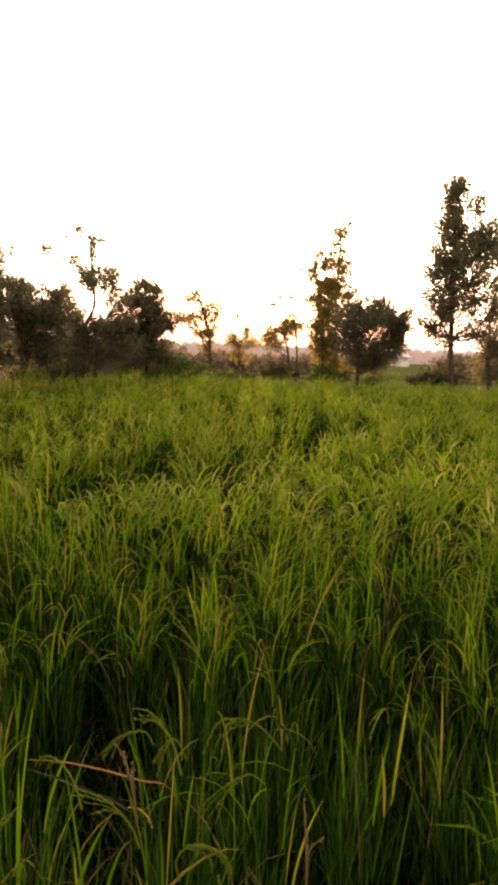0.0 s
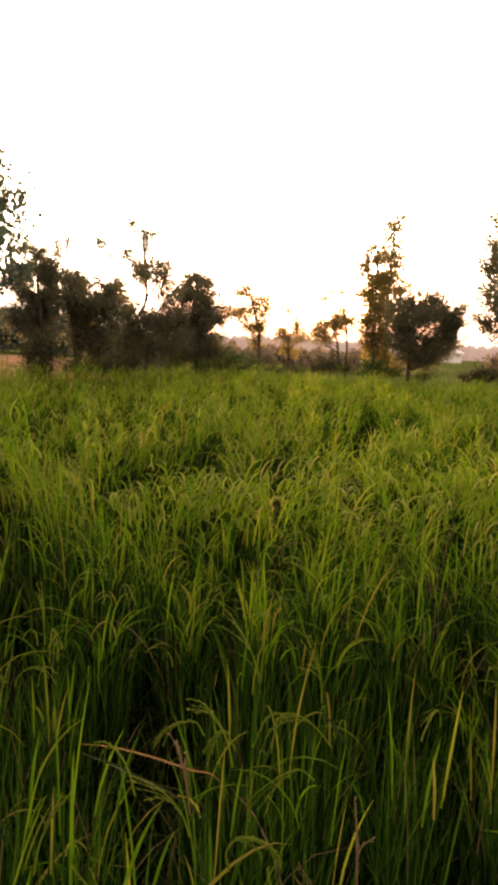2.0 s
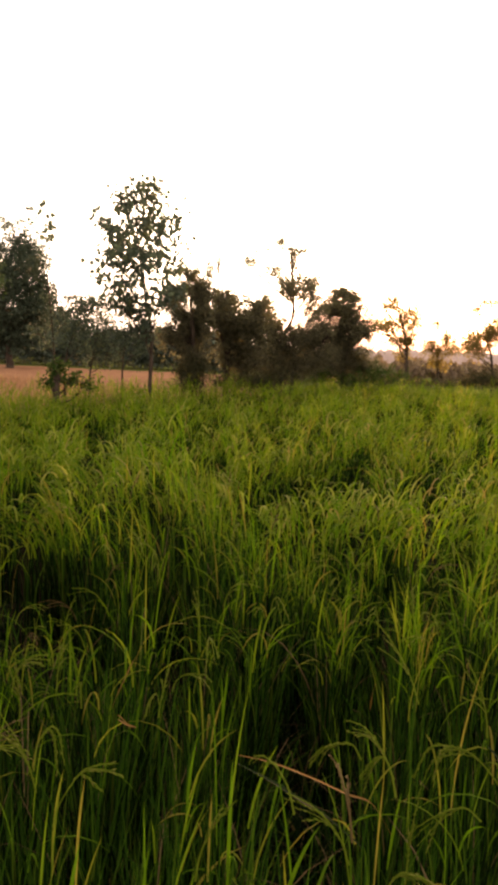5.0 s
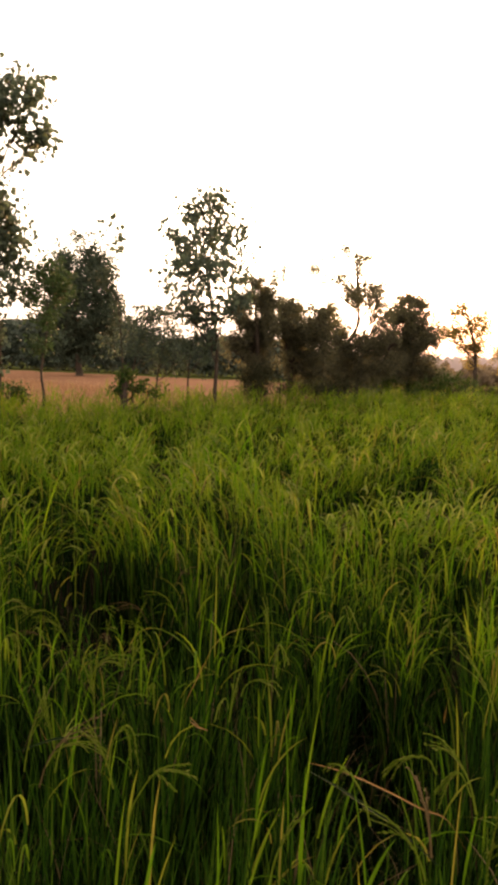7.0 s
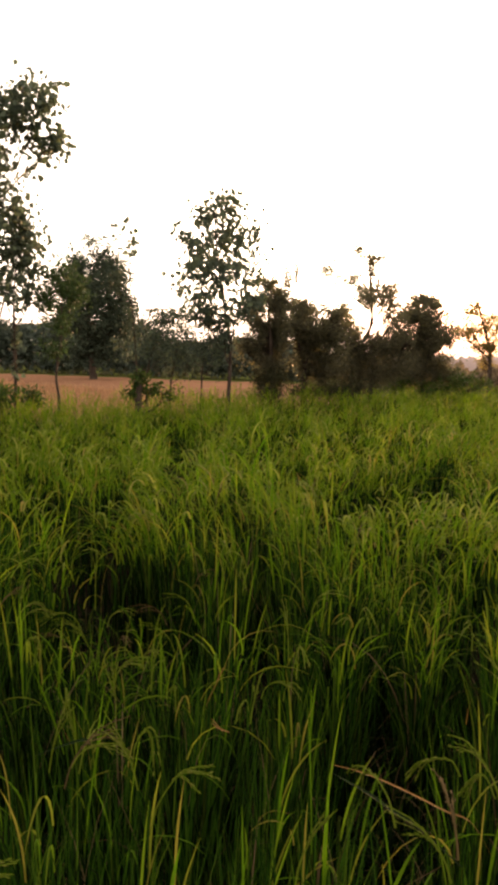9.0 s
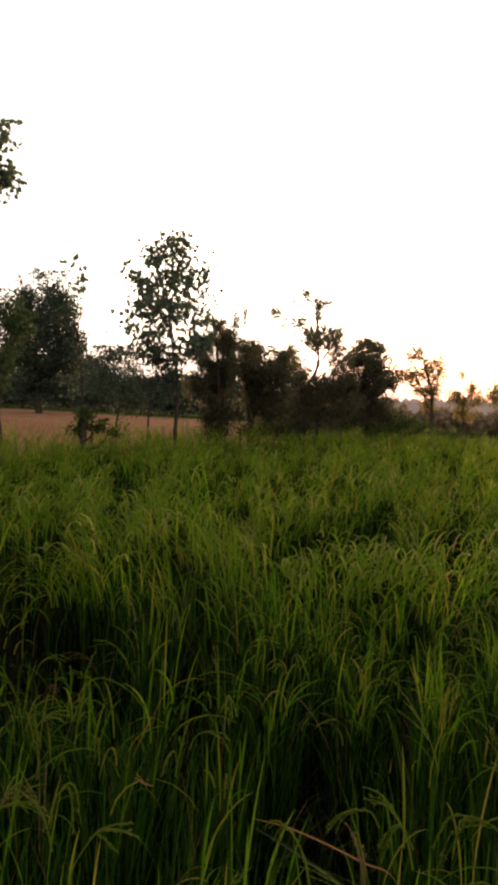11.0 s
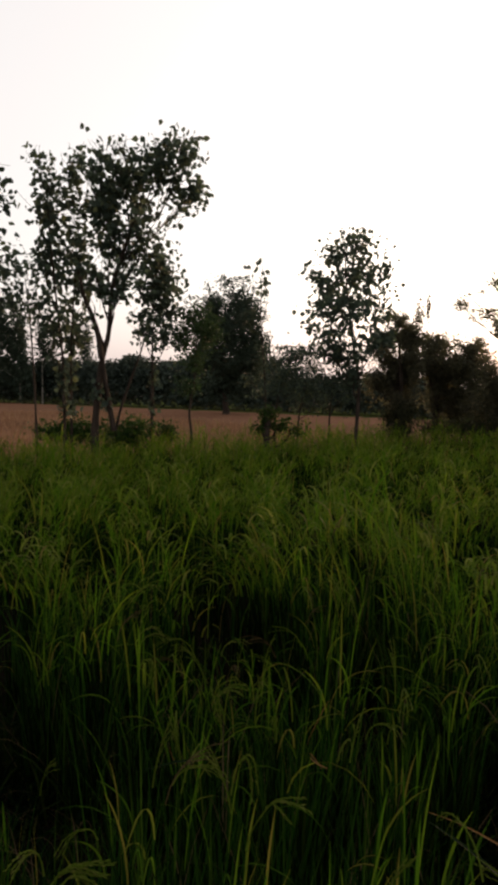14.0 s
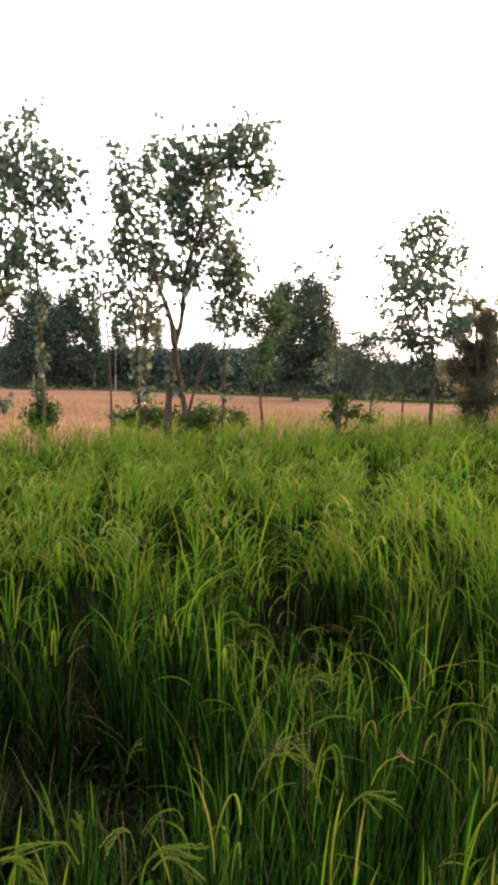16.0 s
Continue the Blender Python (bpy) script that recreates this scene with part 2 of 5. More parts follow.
def leaves(at, size, rng, wide=0.8, hang=0.5, plain=False):
    """Folded pointed leaves at the given places: six corners and four triangles each, or four corners and two where they are small and far."""
    n = len(at)
    along = rng.normal(size=(n, 3))
    along[:, 2] -= hang * 1.4
    along /= np.linalg.norm(along, axis=1)[:, None]
    side = np.cross(along, rng.normal(size=(n, 3)))
    side /= np.linalg.norm(side, axis=1)[:, None]
    up = np.cross(along, side)
    s = size * rng.uniform(0.65, 1.25, n)[:, None]
    w = s * wide * 0.5
    fold = s * 0.1
    if plain:
        v = np.stack([at, at + along * s * 0.42 + side * w + up * fold, at + along * s, at + along * s * 0.42 - side * w + up * fold], 1)
        return v.reshape(-1, 3), (np.arange(n)[:, None, None] * 4 + np.array([[0, 1, 2], [0, 2, 3]])[None]).reshape(-1, 3)
    v = np.stack([at, at + along * s * 0.28 + side * w + up * fold, at + along * s * 0.62 + side * w * 0.72 + up * fold,
                  at + along * s, at + along * s * 0.62 - side * w * 0.72 + up * fold, at + along * s * 0.28 - side * w + up * fold], 1)
    f = np.array([[0, 1, 2], [0, 2, 3], [0, 3, 4], [0, 4, 5]])
    return v.reshape(-1, 3), (np.arange(n)[:, None, None] * 6 + f[None]).reshape(-1, 3)


# kinds of trees: leaf material, bark, leaf width, hang, twigs for each clump, how tightly leaves keep to the twigs, category
KINDS = {
    "poplar": (HAZED_POPLAR, BARK, 0.9, 0.7, 15, 0.34, "tree"), "poplar_forked": (HAZED_POPLAR, BARK, 0.9, 0.7, 15, 0.34, "tree"),
    "sprig": (HAZED_POPLAR, BARK, 0.85, 0.7, 3, 0.5, "sapling"), "sapling": (FEATHER, BARK, 0.5, 0.3, 10, 0.42, "sapling"),
    "scrub": (HAZED_POPLAR, BARK, 0.5, 0.2, 10, 0.5, "shrub"), "broad_tree": (GLARE_BROAD, BARK, 0.6, 0.3, 14, 0.44, "tree"),
    "crook_tree": (GLARE_BROAD, BARK, 0.5, 0.1, 11, 0.36, "tree"), "low_bush": (WEED, BARK, 0.5, 0.1, 8, 0.6, "bush"),
    "stub": (WEED, BARK, 0.5, 0.2, 5, 0.5, "stump"),
    "undergrowth": (UNDER, BARK, 0.5, 0.1, 8, 0.6, "bush"),
    # poplars towards the sun take warmer leaf colours in place of its glare
    "thin_tree": (SUNLIT_THIN, BARK, 0.6, 0.2, 12, 0.4, "tree"), "tall_poplar": (GLARE_BROAD, BARK, 0.85, 0.5, 12, 0.44, "tree"), "airy_poplar": (SUNLIT_THIN, BARK, 0.85, 0.5, 14, 0.4, "tree"),
    "far_tree": (SHADE_LEAF, BARK, 0.7, 0.3, 20, 0.36, "tree"), "far_conifer": (SHADE_LEAF, PALE_BARK, 0.6, -0.4, 12, 0.55, "tree"),
}
# more or fewer leaves, their size, the girth
HABIT = {"poplar": (3.7, 0.78, 0.5), "poplar_forked": (2.9, 0.78, 0.5), "sapling": (2.6, 1.15, 1.0), "scrub": (3.2, 0.95, 0.9), "broad_tree": (7.4, 0.66, 0.9), "crook_tree": (8.0, 0.82, 0.75), "low_bush": (2.6, 1.1, 1.0), "undergrowth": (3.4, 0.9, 1.0), "stub": (1.3, 1.0, 1.1),
         "thin_tree": (13.0, 0.75, 0.9), "tall_poplar": (6.4, 0.7, 0.75), "airy_poplar": (5.0, 0.8, 0.75), "far_tree": (4.6, 0.68, 1.0), "far_conifer": (4.2, 1.1, 0.8), "sprig": (1.3, 0.9, 0.7)}
# the share of leaves that fill a clump evenly rather than crowd round the twigs
FILL = {"poplar": 0.7, "poplar_forked": 0.65, "broad_tree": 0.5, "tall_poplar": 0.35, "airy_poplar": 0.2, "far_tree": 0.25, "far_conifer": 0.4, "thin_tree": 0.3, "crook_tree": 0.5, "undergrowth": 0.5}
# how far the clumps spread
SPREAD = {"poplar": 1.12, "poplar_forked": 1.05, "crook_tree": 1.3, "far_tree": 1.06, "thin_tree": 1.3, "tall_poplar": 1.2, "airy_poplar": 1.36, "scrub": 1.15}
# gaps through the crown: how many to the metre, how many leaves stay
AIRY = {"poplar": (3.0, -0.2), "poplar_forked": (3.0, -0.16), "airy_poplar": (2.8, -0.2), "broad_tree": (3.0, -0.24), "tall_poplar": (2.2, -0.24), "thin_tree": (3.0, -0.34), "scrub": (4.0, -0.12), "far_tree": (0.8, -0.3)}
# leafy shoots that stand out of each clump
SHOOTS = {"broad_tree": 24, "tall_poplar": 8, "airy_poplar": 9, "thin_tree": 4, "undergrowth": 7, "far_tree": 4, "low_bush": 4}
NAMES = {"poplar": "poplar_tree", "poplar_forked": "poplar_tree", "sprig": "poplar_sapling", "sapling": "feathery_sapling", "scrub": "scrub_shrub", "broad_tree": "broadleaf_tree",
         "crook_tree": "crooked_tree", "low_bush": "low_bush", "undergrowth": "low_bush", "stub": "cut_stub", "thin_tree": "thin_tree", "tall_poplar": "tall_poplar_tree", "airy_poplar": "tall_poplar_tree", "far_tree": "shade_tree", "far_conifer": "distant_tree"}


def tree(kind, base, face, trunk, clumps, label, radius, leaf, seed, stems=()):
    """trunk: (across, height) from the foot up; clumps of the crown: (across, height, half width, half height, leaves). face: the way that 'across' points."""
    leaf_mat, bark, wide, hang, twigs, tight, category = KINDS[kind]
    more, bigger, stout = HABIT[kind]
    leaf, radius = leaf * bigger, radius * stout
    rng = np.random.default_rng(seed)
    across = np.array([math.cos(radians(face)), math.sin(radians(face)), 0])
    deep = np.array([-across[1], across[0], 0])
    thing = tagged(empty(NAMES[kind], *base), label, category, "trees and bushes round the field", "")

    line = bend([across * u + deep * rng.normal(0, 0.02) * k + np.array([0, 0, z]) for k, (u, z) in enumerate(trunk)], 5)
    t = np.linspace(0, 1, len(line))
    girth = radius * (1 - (0.25 if kind == "stub" else 0.75) * t) * (1 + 0.35 * np.exp(-t * 14)) * rng.uniform(0.92, 1.08, len(line))
    v, f = tube(line, girth, 9)
    part("trunk", mesh_from("trunk", v, f, [bark], smooth=True), thing)
    for way in stems:
        fork = bend([across * u + np.array([0, 0, z]) for u, z in way], 5)
        v, f = tube(fork, np.linspace(0.72, 0.3, len(fork)) * radius, 8)
        part("stem", mesh_from("stem", v, f, [bark], smooth=True), thing)

    places = []
    height = line[-1][2]
    for u, z, ru, rz, count in clumps:
        count = int(count * more)
        ru, rz = ru * SPREAD.get(kind, 1.0), rz * SPREAD.get(kind, 1.0)
        rd = 0.5 * (ru + min(ru, rz)) * 1.1
        middle = across * u + deep * rng.uniform(-0.7, 0.7) * ru + np.array([0, 0, z])
        low = z - 0.6 * math.hypot(u, rz) - 0.1 * height
        k = int(np.argmin(np.abs(line[:, 2] - max(low, line[0, 2] + 0.35 * height if height > 1 else 0)) + 0.15 * np.linalg.norm(line[:, :2] - middle[:2], axis=1)))
        start = line[k]
        knee = start * 0.45 + middle * 0.55 + np.array([0, 0, -0.12 * np.linalg.norm(middle - start)]) + rng.normal(0, 0.05, 3) * np.linalg.norm(middle - start)
        limb = bend([start, knee, middle], 5)
        thick = min(max(0.006, 0.5 * girth[k]), 0.05 * np.linalg.norm(middle - start) + 0.004)
        bits = [tube(limb, np.linspace(thick, thick * 0.35, len(limb)), 6)]
        ends = []
        for _ in range(twigs):
            d = rng.normal(size=3)
            d /= np.linalg.norm(d)
            e = middle + (across * d[0] * ru + deep * d[1] * rd + np.array([0, 0, d[2] * rz])) * (rng.uniform(1.1, 1.5) if rng.random() < 0.2 else rng.uniform(0.5, 1.05))
            s = limb[rng.integers(len(limb) // 2, len(limb))]
            tw = bend([s, s * 0.5 + e * 0.5 + rng.normal(0, 0.08, 3) * np.linalg.norm(e - s), e], 3)
            bits.append(tube(tw, np.linspace(thick * 0.35, 0.003 + thick * 0.05, len(tw)), 3))
            ends.append(e)
            ends.append(tw[len(tw) // 2])
        for _ in range(SHOOTS.get(kind, 0) if ru > 0.12 else 0):
            d = rng.normal(size=3) * (1, 0.7, 0.6) + (0, 0, 0.5)
            d /= np.linalg.norm(d)
            s = middle + across * d[0] * ru * 0.7 + deep * d[1] * rd * 0.7 + np.array([0, 0, d[2] * rz * 0.7])
            long = rng.uniform(0.3, 0.75) * math.sqrt(ru * rz)
            e = s + (across * d[0] + deep * d[1] + np.array([0, 0, max(d[2], 0.0) + 0.5])) * long
            tw = bend([limb[-1 - int(rng.integers(0, 3))], s, s * 0.5 + e * 0.5 + rng.normal(0, 0.07, 3) * long, e], 4)
            bits.append(tube(tw, np.linspace(thick * 0.2 + 0.002, 0.002, len(tw)), 3))
            places.append(tw[rng.integers(len(tw) // 3, len(tw), 18)] + rng.normal(0, 0.04 * leaf / 0.06, (18, 3)))
        v, f = joined(bits)
        part("branch", mesh_from("branch", v, f, [bark], smooth=True), thing)
        ends = np.array(ends)
        pick = ends[rng.integers(0, len(ends), count)]
        spread = np.array([ru, ru, rz])[None] * tight
        way = rng.normal(size=(count, 3))
        way /= np.linalg.norm(way, axis=1)[:, None]
        lobes = np.array([noise.noise((a * 2.4 + seed, b * 2.4 + u, c * 2.4 + z)) for a, b, c in way])
        way *= rng.random((count, 1)) ** 0.45 * (0.92 + 0.5 * lobes)[:, None]
        full = middle + way[:, :1] * across * ru + way[:, 1:2] * deep * rd + way[:, 2:] * np.array([0, 0, rz])
        loose = rng.normal(size=(count, 3)) * 0.08 * np.array([ru, ru, rz])
        crowd = (pick + rng.normal(size=(count, 3)) * spread * 0.7 * np.where(rng.random((count, 1)) < 0.06, 1.35, 0.9))
        places.append(np.where(rng.random((count, 1)) < FILL.get(kind, 0.0), full + loose, crowd))
    at = np.vstack(places)
    if kind in AIRY:
        scale, least = AIRY[kind]
        at = at[np.array([noise.noise((a * scale + seed, b * scale, c * scale)) > least or (c < 1.5 and kind == "broad_tree") for a, b, c in at])]
    at[:, 2] = np.maximum(at[:, 2], 0.08)
    v, f = leaves(at, leaf, rng, wide, hang, kind not in ("poplar", "poplar_forked", "sprig", "sapling", "stub"))
    part("crown", mesh_from("crown", v, f, [leaf_mat]), thing)
    return thing


# ground: one sheet of open land to the horizon, a little uneven, with the ripe field and the paddy soil lying on it
def sheet(name, outline, z, step, rough, mat, label, seed):
    xs, ys = [p[0] for p in outline], [p[1] for p in outline]
    gx, gy = np.arange(min(xs), max(xs) + step, step), np.arange(min(ys), max(ys) + step, step)
    X, Y = np.meshgrid(gx, gy)
    inside = np.ones(X.shape, bool)
    for (ax, ay), (bx, by) in zip(outline, outline[1:] + outline[:1]):
        inside &= (bx - ax) * (Y - ay) - (by - ay) * (X - ax) >= -step * 1.0
    Z = np.array([noise.noise((x * 0.7 + seed, y * 0.7, 0.3)) * rough for x, y in zip(X.ravel(), Y.ravel())]) + z
    idx = np.arange(X.size).reshape(X.shape)
    keep = inside[:-1, :-1] & inside[1:, :-1] & inside[:-1, 1:] & inside[1:, 1:]
    f = np.stack([idx[:-1, :-1][keep], idx[:-1, 1:][keep], idx[1:, 1:][keep], idx[1:, :-1][keep]], 1)
    ob = new(name, mesh_from(name, np.stack([X.ravel(), Y.ravel(), Z], 1), f, [mat], smooth=True))
    return tagged(ob, label, "field", "", "structure")


def land():
    r = np.concatenate([[0], np.geomspace(3, 2500, 26)])
    a = np.linspace(0, 2 * np.pi, 72, endpoint=False)
    verts, faces = [(0, 0, -0.02)], []
    for q in r[1:]:
        for b in a:
            x, y = q * math.cos(b), q * math.sin(b)
            verts.append((x, y, -0.02 + noise.noise((x * 0.02, y * 0.02, 5)) * min(0.25, q * 0.001)))
    n = len(a)
    tri = [(0, 1 + k, 1 + (k + 1) % n) for k in range(n)]
    bm = bmesh.new()
    vs = [bm.verts.new(v) for v in verts]
    for t in tri:
        bm.faces.new([vs[k] for k in t])
    for i in range(len(r) - 2):
        for k in range(n):
            bm.faces.new([vs[1 + i * n + k], vs[1 + (i + 1) * n + k], vs[1 + (i + 1) * n + (k + 1) % n], vs[1 + i * n + (k + 1) % n]])
    me = bpy.data.meshes.new("ground")
    bm.to_mesh(me)
    bm.free()
    me.materials.append(LAND)
    for p in me.polygons:
        p.use_smooth = True
    return tagged(new("ground", me), "flat open farmland with short grass and bare earth", "ground", "", "structure")


land()
PADDY = [(-11.3, -3.5), (12.5, -3.5), (12.5, 20.6), (-3.1, 20.6)]
sheet("paddy_soil", PADDY, 0.03, 0.35, 0.05, SHADED_SOIL, "dark soil between the rice plants, their shade put in its colour", 3)
RIPE_LAND = [(-60.0, -3.0), (-12.2, -3.0), (-4.2, 20.0), (-17.0, 50.0), (-100.0, 62.0)]
sheet("ripe_field", RIPE_LAND, 0.06, 1.0, 0.12, STUBBLE, "flat reddish brown field of ripe straw", 9)


# the low weedy bank along two sides of the paddy
def bank(name, start, end, half, height, seed):
    a, b = np.array(start), np.array(end)
    d = (b - a) / np.linalg.norm(b - a)
    s = np.array([-d[1], d[0]])
    n = int(np.linalg.norm(b - a) / 0.35)
    prof = [(-1.0, -0.05), (-0.6, 0.6), (-0.2, 1.0), (0.25, 0.95), (0.6, 0.55), (1.0, -0.05)]
    verts = []
    for k in range(n + 1):
        c = a + (b - a) * k / n
        for w, h in prof:
            q = c + s * half * w * (1 + 0.25 * noise.noise((k * 0.3, w, seed)))
            verts.append((q[0], q[1], h * height * (1 + 0.4 * noise.noise((k * 0.4, w * 2, seed + 3)))))
    m = len(prof)
    faces = [(k * m + j, (k + 1) * m + j, (k + 1) * m + j + 1, k * m + j + 1) for k in range(n) for j in range(m - 1)]
    return tagged(new(name, mesh_from(name, verts, faces, [LAND], smooth=True)), "low earth bank overgrown with weeds beside the paddy", "bank", "", "structure")


bank("field_bank", (-11.9, -3.2), (-3.6, 20.9), 0.55, 0.16, 1)
bank("field_bank", (-3.9, 21.3), (13.0, 21.3), 0.6, 0.16, 2)


# grass-like blades in bulk
def blades(foot, heading, lean, length, droop, width, segs, rng, power=3.0):
    """Ribbon leaves that rise from foot and bend over: vertices and four-cornered faces."""
    n = len(foot)
    h = np.stack([np.cos(heading), np.sin(heading), np.zeros(n)], 1)
    turn = heading + np.pi / 2 + rng.normal(0, 0.6, n)
    side = np.stack([np.cos(turn), np.sin(turn), rng.normal(0, 0.15, n)], 1)
    p = foot.copy()
    rows = []
    for k in range(segs + 1):
        s = k / segs
        w = width * (0.55 + 1.1 * s) * (1 - s ** 2.2) if segs > 2 else width * (1 - 0.9 * s)
        w = np.maximum(w, 0.0004)
        rows.append(p - side * w[:, None] * 0.5)
        rows.append(p + side * w[:, None] * 0.5)
        ang = lean + droop * ((s + 0.5 / segs) ** power)
        p = p + (h * np.sin(ang)[:, None] + np.array([0, 0, 1.0]) * np.cos(ang)[:, None]) * (length / segs)[:, None]
    v = np.stack(rows, 1)
    m = 2 * (segs + 1)
    f = np.array([[2 * k, 2 * k + 1, 2 * k + 3, 2 * k + 2] for k in range(segs)])
    return v.reshape(-1, 3), (np.arange(n)[:, None, None] * m + f[None]).reshape(-1, 4)


def drift(x, y):
    """The way in which the plants of a patch bend together."""
    return np.array([2.6 * noise.noise((a * 0.45, b * 0.45, 4.0)) + 1.2 * noise.noise((a * 1.3, b * 1.3, 6.0)) for a, b in zip(x, y)]) * 2.2


def strip_of(clumps, each, rng, tall, size, width, segs, lean, droop, spread=0.03, loose=9.0, at=(0.0, 0.0), power=2.4):
    """Blades for clumps (x, y, height factor); size: a range of lengths."""
    c = np.repeat(clumps, each, axis=0)
    n = len(c)
    foot = np.stack([c[:, 0] + rng.normal(0, spread, n), c[:, 1] + rng.normal(0, spread, n), np.full(n, tall)], 1)
    way = np.repeat(drift(clumps[:, 0] + at[0], clumps[:, 1] + at[1]), each) + rng.normal(0, loose, n) if loose < 5 else rng.uniform(0, 2 * np.pi, n)
    return blades(foot, way, np.abs(rng.normal(0, lean, n)), rng.uniform(*size, n) * c[:, 2], np.abs(rng.normal(*droop, n)), rng.uniform(0.75, 1.25, n) * width, segs, rng, power)


def drooping_ear(tall, rng, upright, turn):
    """The line of one ear that bends over from the top of a plant."""
    a, lean, droop, long = turn + rng.normal(0, 0.5), abs(rng.normal(0.14, 0.14)), rng.uniform(0.1, 0.9) if rng.random() < upright else rng.uniform(1.2, 2.9), rng.uniform(0.11, 0.18)
    p = np.array([rng.normal(0, 0.05), rng.normal(0, 0.05), tall * rng.uniform(0.64, 0.82)])
    line = [p]
    for k in range(4):
        b = lean + droop * (k + 0.5) / 4
        line.append(line[-1] + np.array([math.cos(a) * math.sin(b), math.sin(a) * math.sin(b), math.cos(b)]) * long / 4)
    return line


def rough_ears(clumps, each, rng, width, segs=4, start=(0.62, 0.8)):
    """Ears farther off: slim bent bodies."""
    c = np.repeat(clumps, each, axis=0)
    n = len(c)
    foot = np.stack([c[:, 0] + rng.normal(0, 0.055, n), c[:, 1] + rng.normal(0, 0.055, n), c[:, 2] * rng.uniform(*start, n)], 1)
    hd, ln, le, dr = np.repeat(drift(clumps[:, 0], clumps[:, 1]), each) + rng.normal(0, 1.1, n), np.abs(rng.normal(0.2, 0.2, n)), rng.uniform(0.12, 0.2, n), rng.uniform(1.4, 3.0, n)
    return blades(foot, hd, ln, le, dr, np.full(n, width), segs, rng, 1.2)


def bent_ear(points, rng, grains=110, strands=4):
    """One ear along a bent stalk: the stalk, side strands that hang along it, and slim close grains."""
    main = bend(points, 5 if strands > 3 else 2)
    span = np.linalg.norm(main[-1] - main[0]) + 0.05
    lines, tubes = [main], [tube(main, np.linspace(0.0016, 0.0007, len(main)), 4 if strands > 3 else 3)]
    for k in range(strands - 1):
        first = int(len(main) * rng.uniform(0.25, 0.55))
        rest = main[first:]
        t = np.linspace(0, 1, len(rest))[:, None]
        off = rng.normal(0, 0.055, 3) * span
        off[2] = -abs(off[2]) * 2.0
        side = rest[0] + (rest - rest[0]) * rng.uniform(0.7, 1.0) + off * t ** 1.3
        lines.append(side)
        tubes.append(tube(side, np.linspace(0.0009, 0.0005, len(side)), 3))
    vs, fs = [], []
    quad, n = [], 0
    for v, f in tubes:
        vs.append(v)
        quad.append(np.vstack([f[:, [0, 1, 2]], f[:, [0, 2, 3]]]) + n)
        n += len(v)
    share = max(6, grains // strands)
    for line in lines:
        s = np.linspace(0.3 if line is main else 0.08, 0.999, share) * (len(line) - 1)
        s = np.minimum(s + rng.uniform(-0.1, 0.1, share), len(line) - 1.001)
        k = np.clip(s.astype(int), 0, len(line) - 2)
        p = line[k] * (1 - s + k)[:, None] + line[k + 1] * (s - k)[:, None]
        d0 = line[k + 1] - line[k]
        d0 /= np.linalg.norm(d0, axis=1)[:, None] + 1e-9
        out = rng.normal(size=(share, 3))
        out /= np.linalg.norm(out, axis=1)[:, None]
        p = p + out * rng.uniform(0.0008, 0.003, share)[:, None]
        d = d0 + out * 0.22
        d /= np.linalg.norm(d, axis=1)[:, None]
        a = np.cross(d, out + 0.3)
        a /= np.linalg.norm(a, axis=1)[:, None] + 1e-9
        c = np.cross(d, a)
        L, r = 0.0048, 0.0011
        v = np.stack([p - d * L, p + a * r, p - a * r * 0.5 + c * r * 0.87, p - a * r * 0.5 - c * r * 0.87, p + d * L], 1).reshape(-1, 3)
        f = np.array([[0, 2, 1], [0, 3, 2], [0, 1, 3], [1, 2, 4], [2, 3, 4], [3, 1, 4]])
        vs.append(v)
        fs.append((np.arange(share)[:, None, None] * 5 + f[None]).reshape(-1, 3) + n)
        n += len(v)
    return np.vstack(vs), np.vstack(quad + fs)


def bent_leaf(points, width):
    """One long leaf with a fold along its middle."""
    line = bend(points, 6)
    n = len(line)
    t = np.linspace(0, 1, n)
    d = np.gradient(line, axis=0)
    side = np.cross(d, [0, 0, 1.0])
    side /= np.linalg.norm(side, axis=1)[:, None]
    w = (width * 0.5 * (0.35 + 1.3 * t) * (1 - t ** 2.5))[:, None] + 0.0006
    low = np.array([0, 0, 0.3])
    v = np.stack([line - side * w + low * w, line, line + side * w + low * w], 1).reshape(-1, 3)
    f = [(3 * k + j, 3 * k + j + 1, 3 * k + j + 4, 3 * k + j + 3) for k in range(n - 1) for j in (0, 1)]
    return v, np.array(f)


# trees and bushes round the field
tree("poplar", (-9.40, 5.06), 62.1,
     [(0.00, 0.00), (0.00, 0.85), (0.07, 1.71), (0.27, 2.05), (0.39, 2.54)],
     [(-0.06, 3.07, 0.35, 0.53, 90), (0.24, 2.69, 0.19, 0.22, 22), (0.26, 1.10, 0.12, 0.12, 10)],
     "slender young poplar at the end of the field bank", 0.05, 0.13, 11)
tree("poplar", (-8.81, 5.68), 57.5,
     [(0.00, 0.00), (0.00, 0.86), (-0.04, 1.73), (-0.07, 2.70), (-0.12, 3.81), (-0.15, 4.98)],
     [(-0.43, 3.31, 0.54, 0.48, 210), (0.16, 4.23, 0.43, 0.43, 120), (-0.34, 4.18, 0.43, 0.48, 150), (0.23, 3.44, 0.36, 0.35, 90), (-0.11, 4.75, 0.52, 0.39, 65), (-0.14, 5.32, 0.16, 0.22, 9), (-0.45, 4.63, 0.26, 0.35, 40), (-0.04, 2.38, 0.12, 0.26, 18), (-0.02, 1.73, 0.10, 0.26, 16)],
     "tall young poplar with a bare lower stem and broad leaves", 0.075, 0.125, 12)
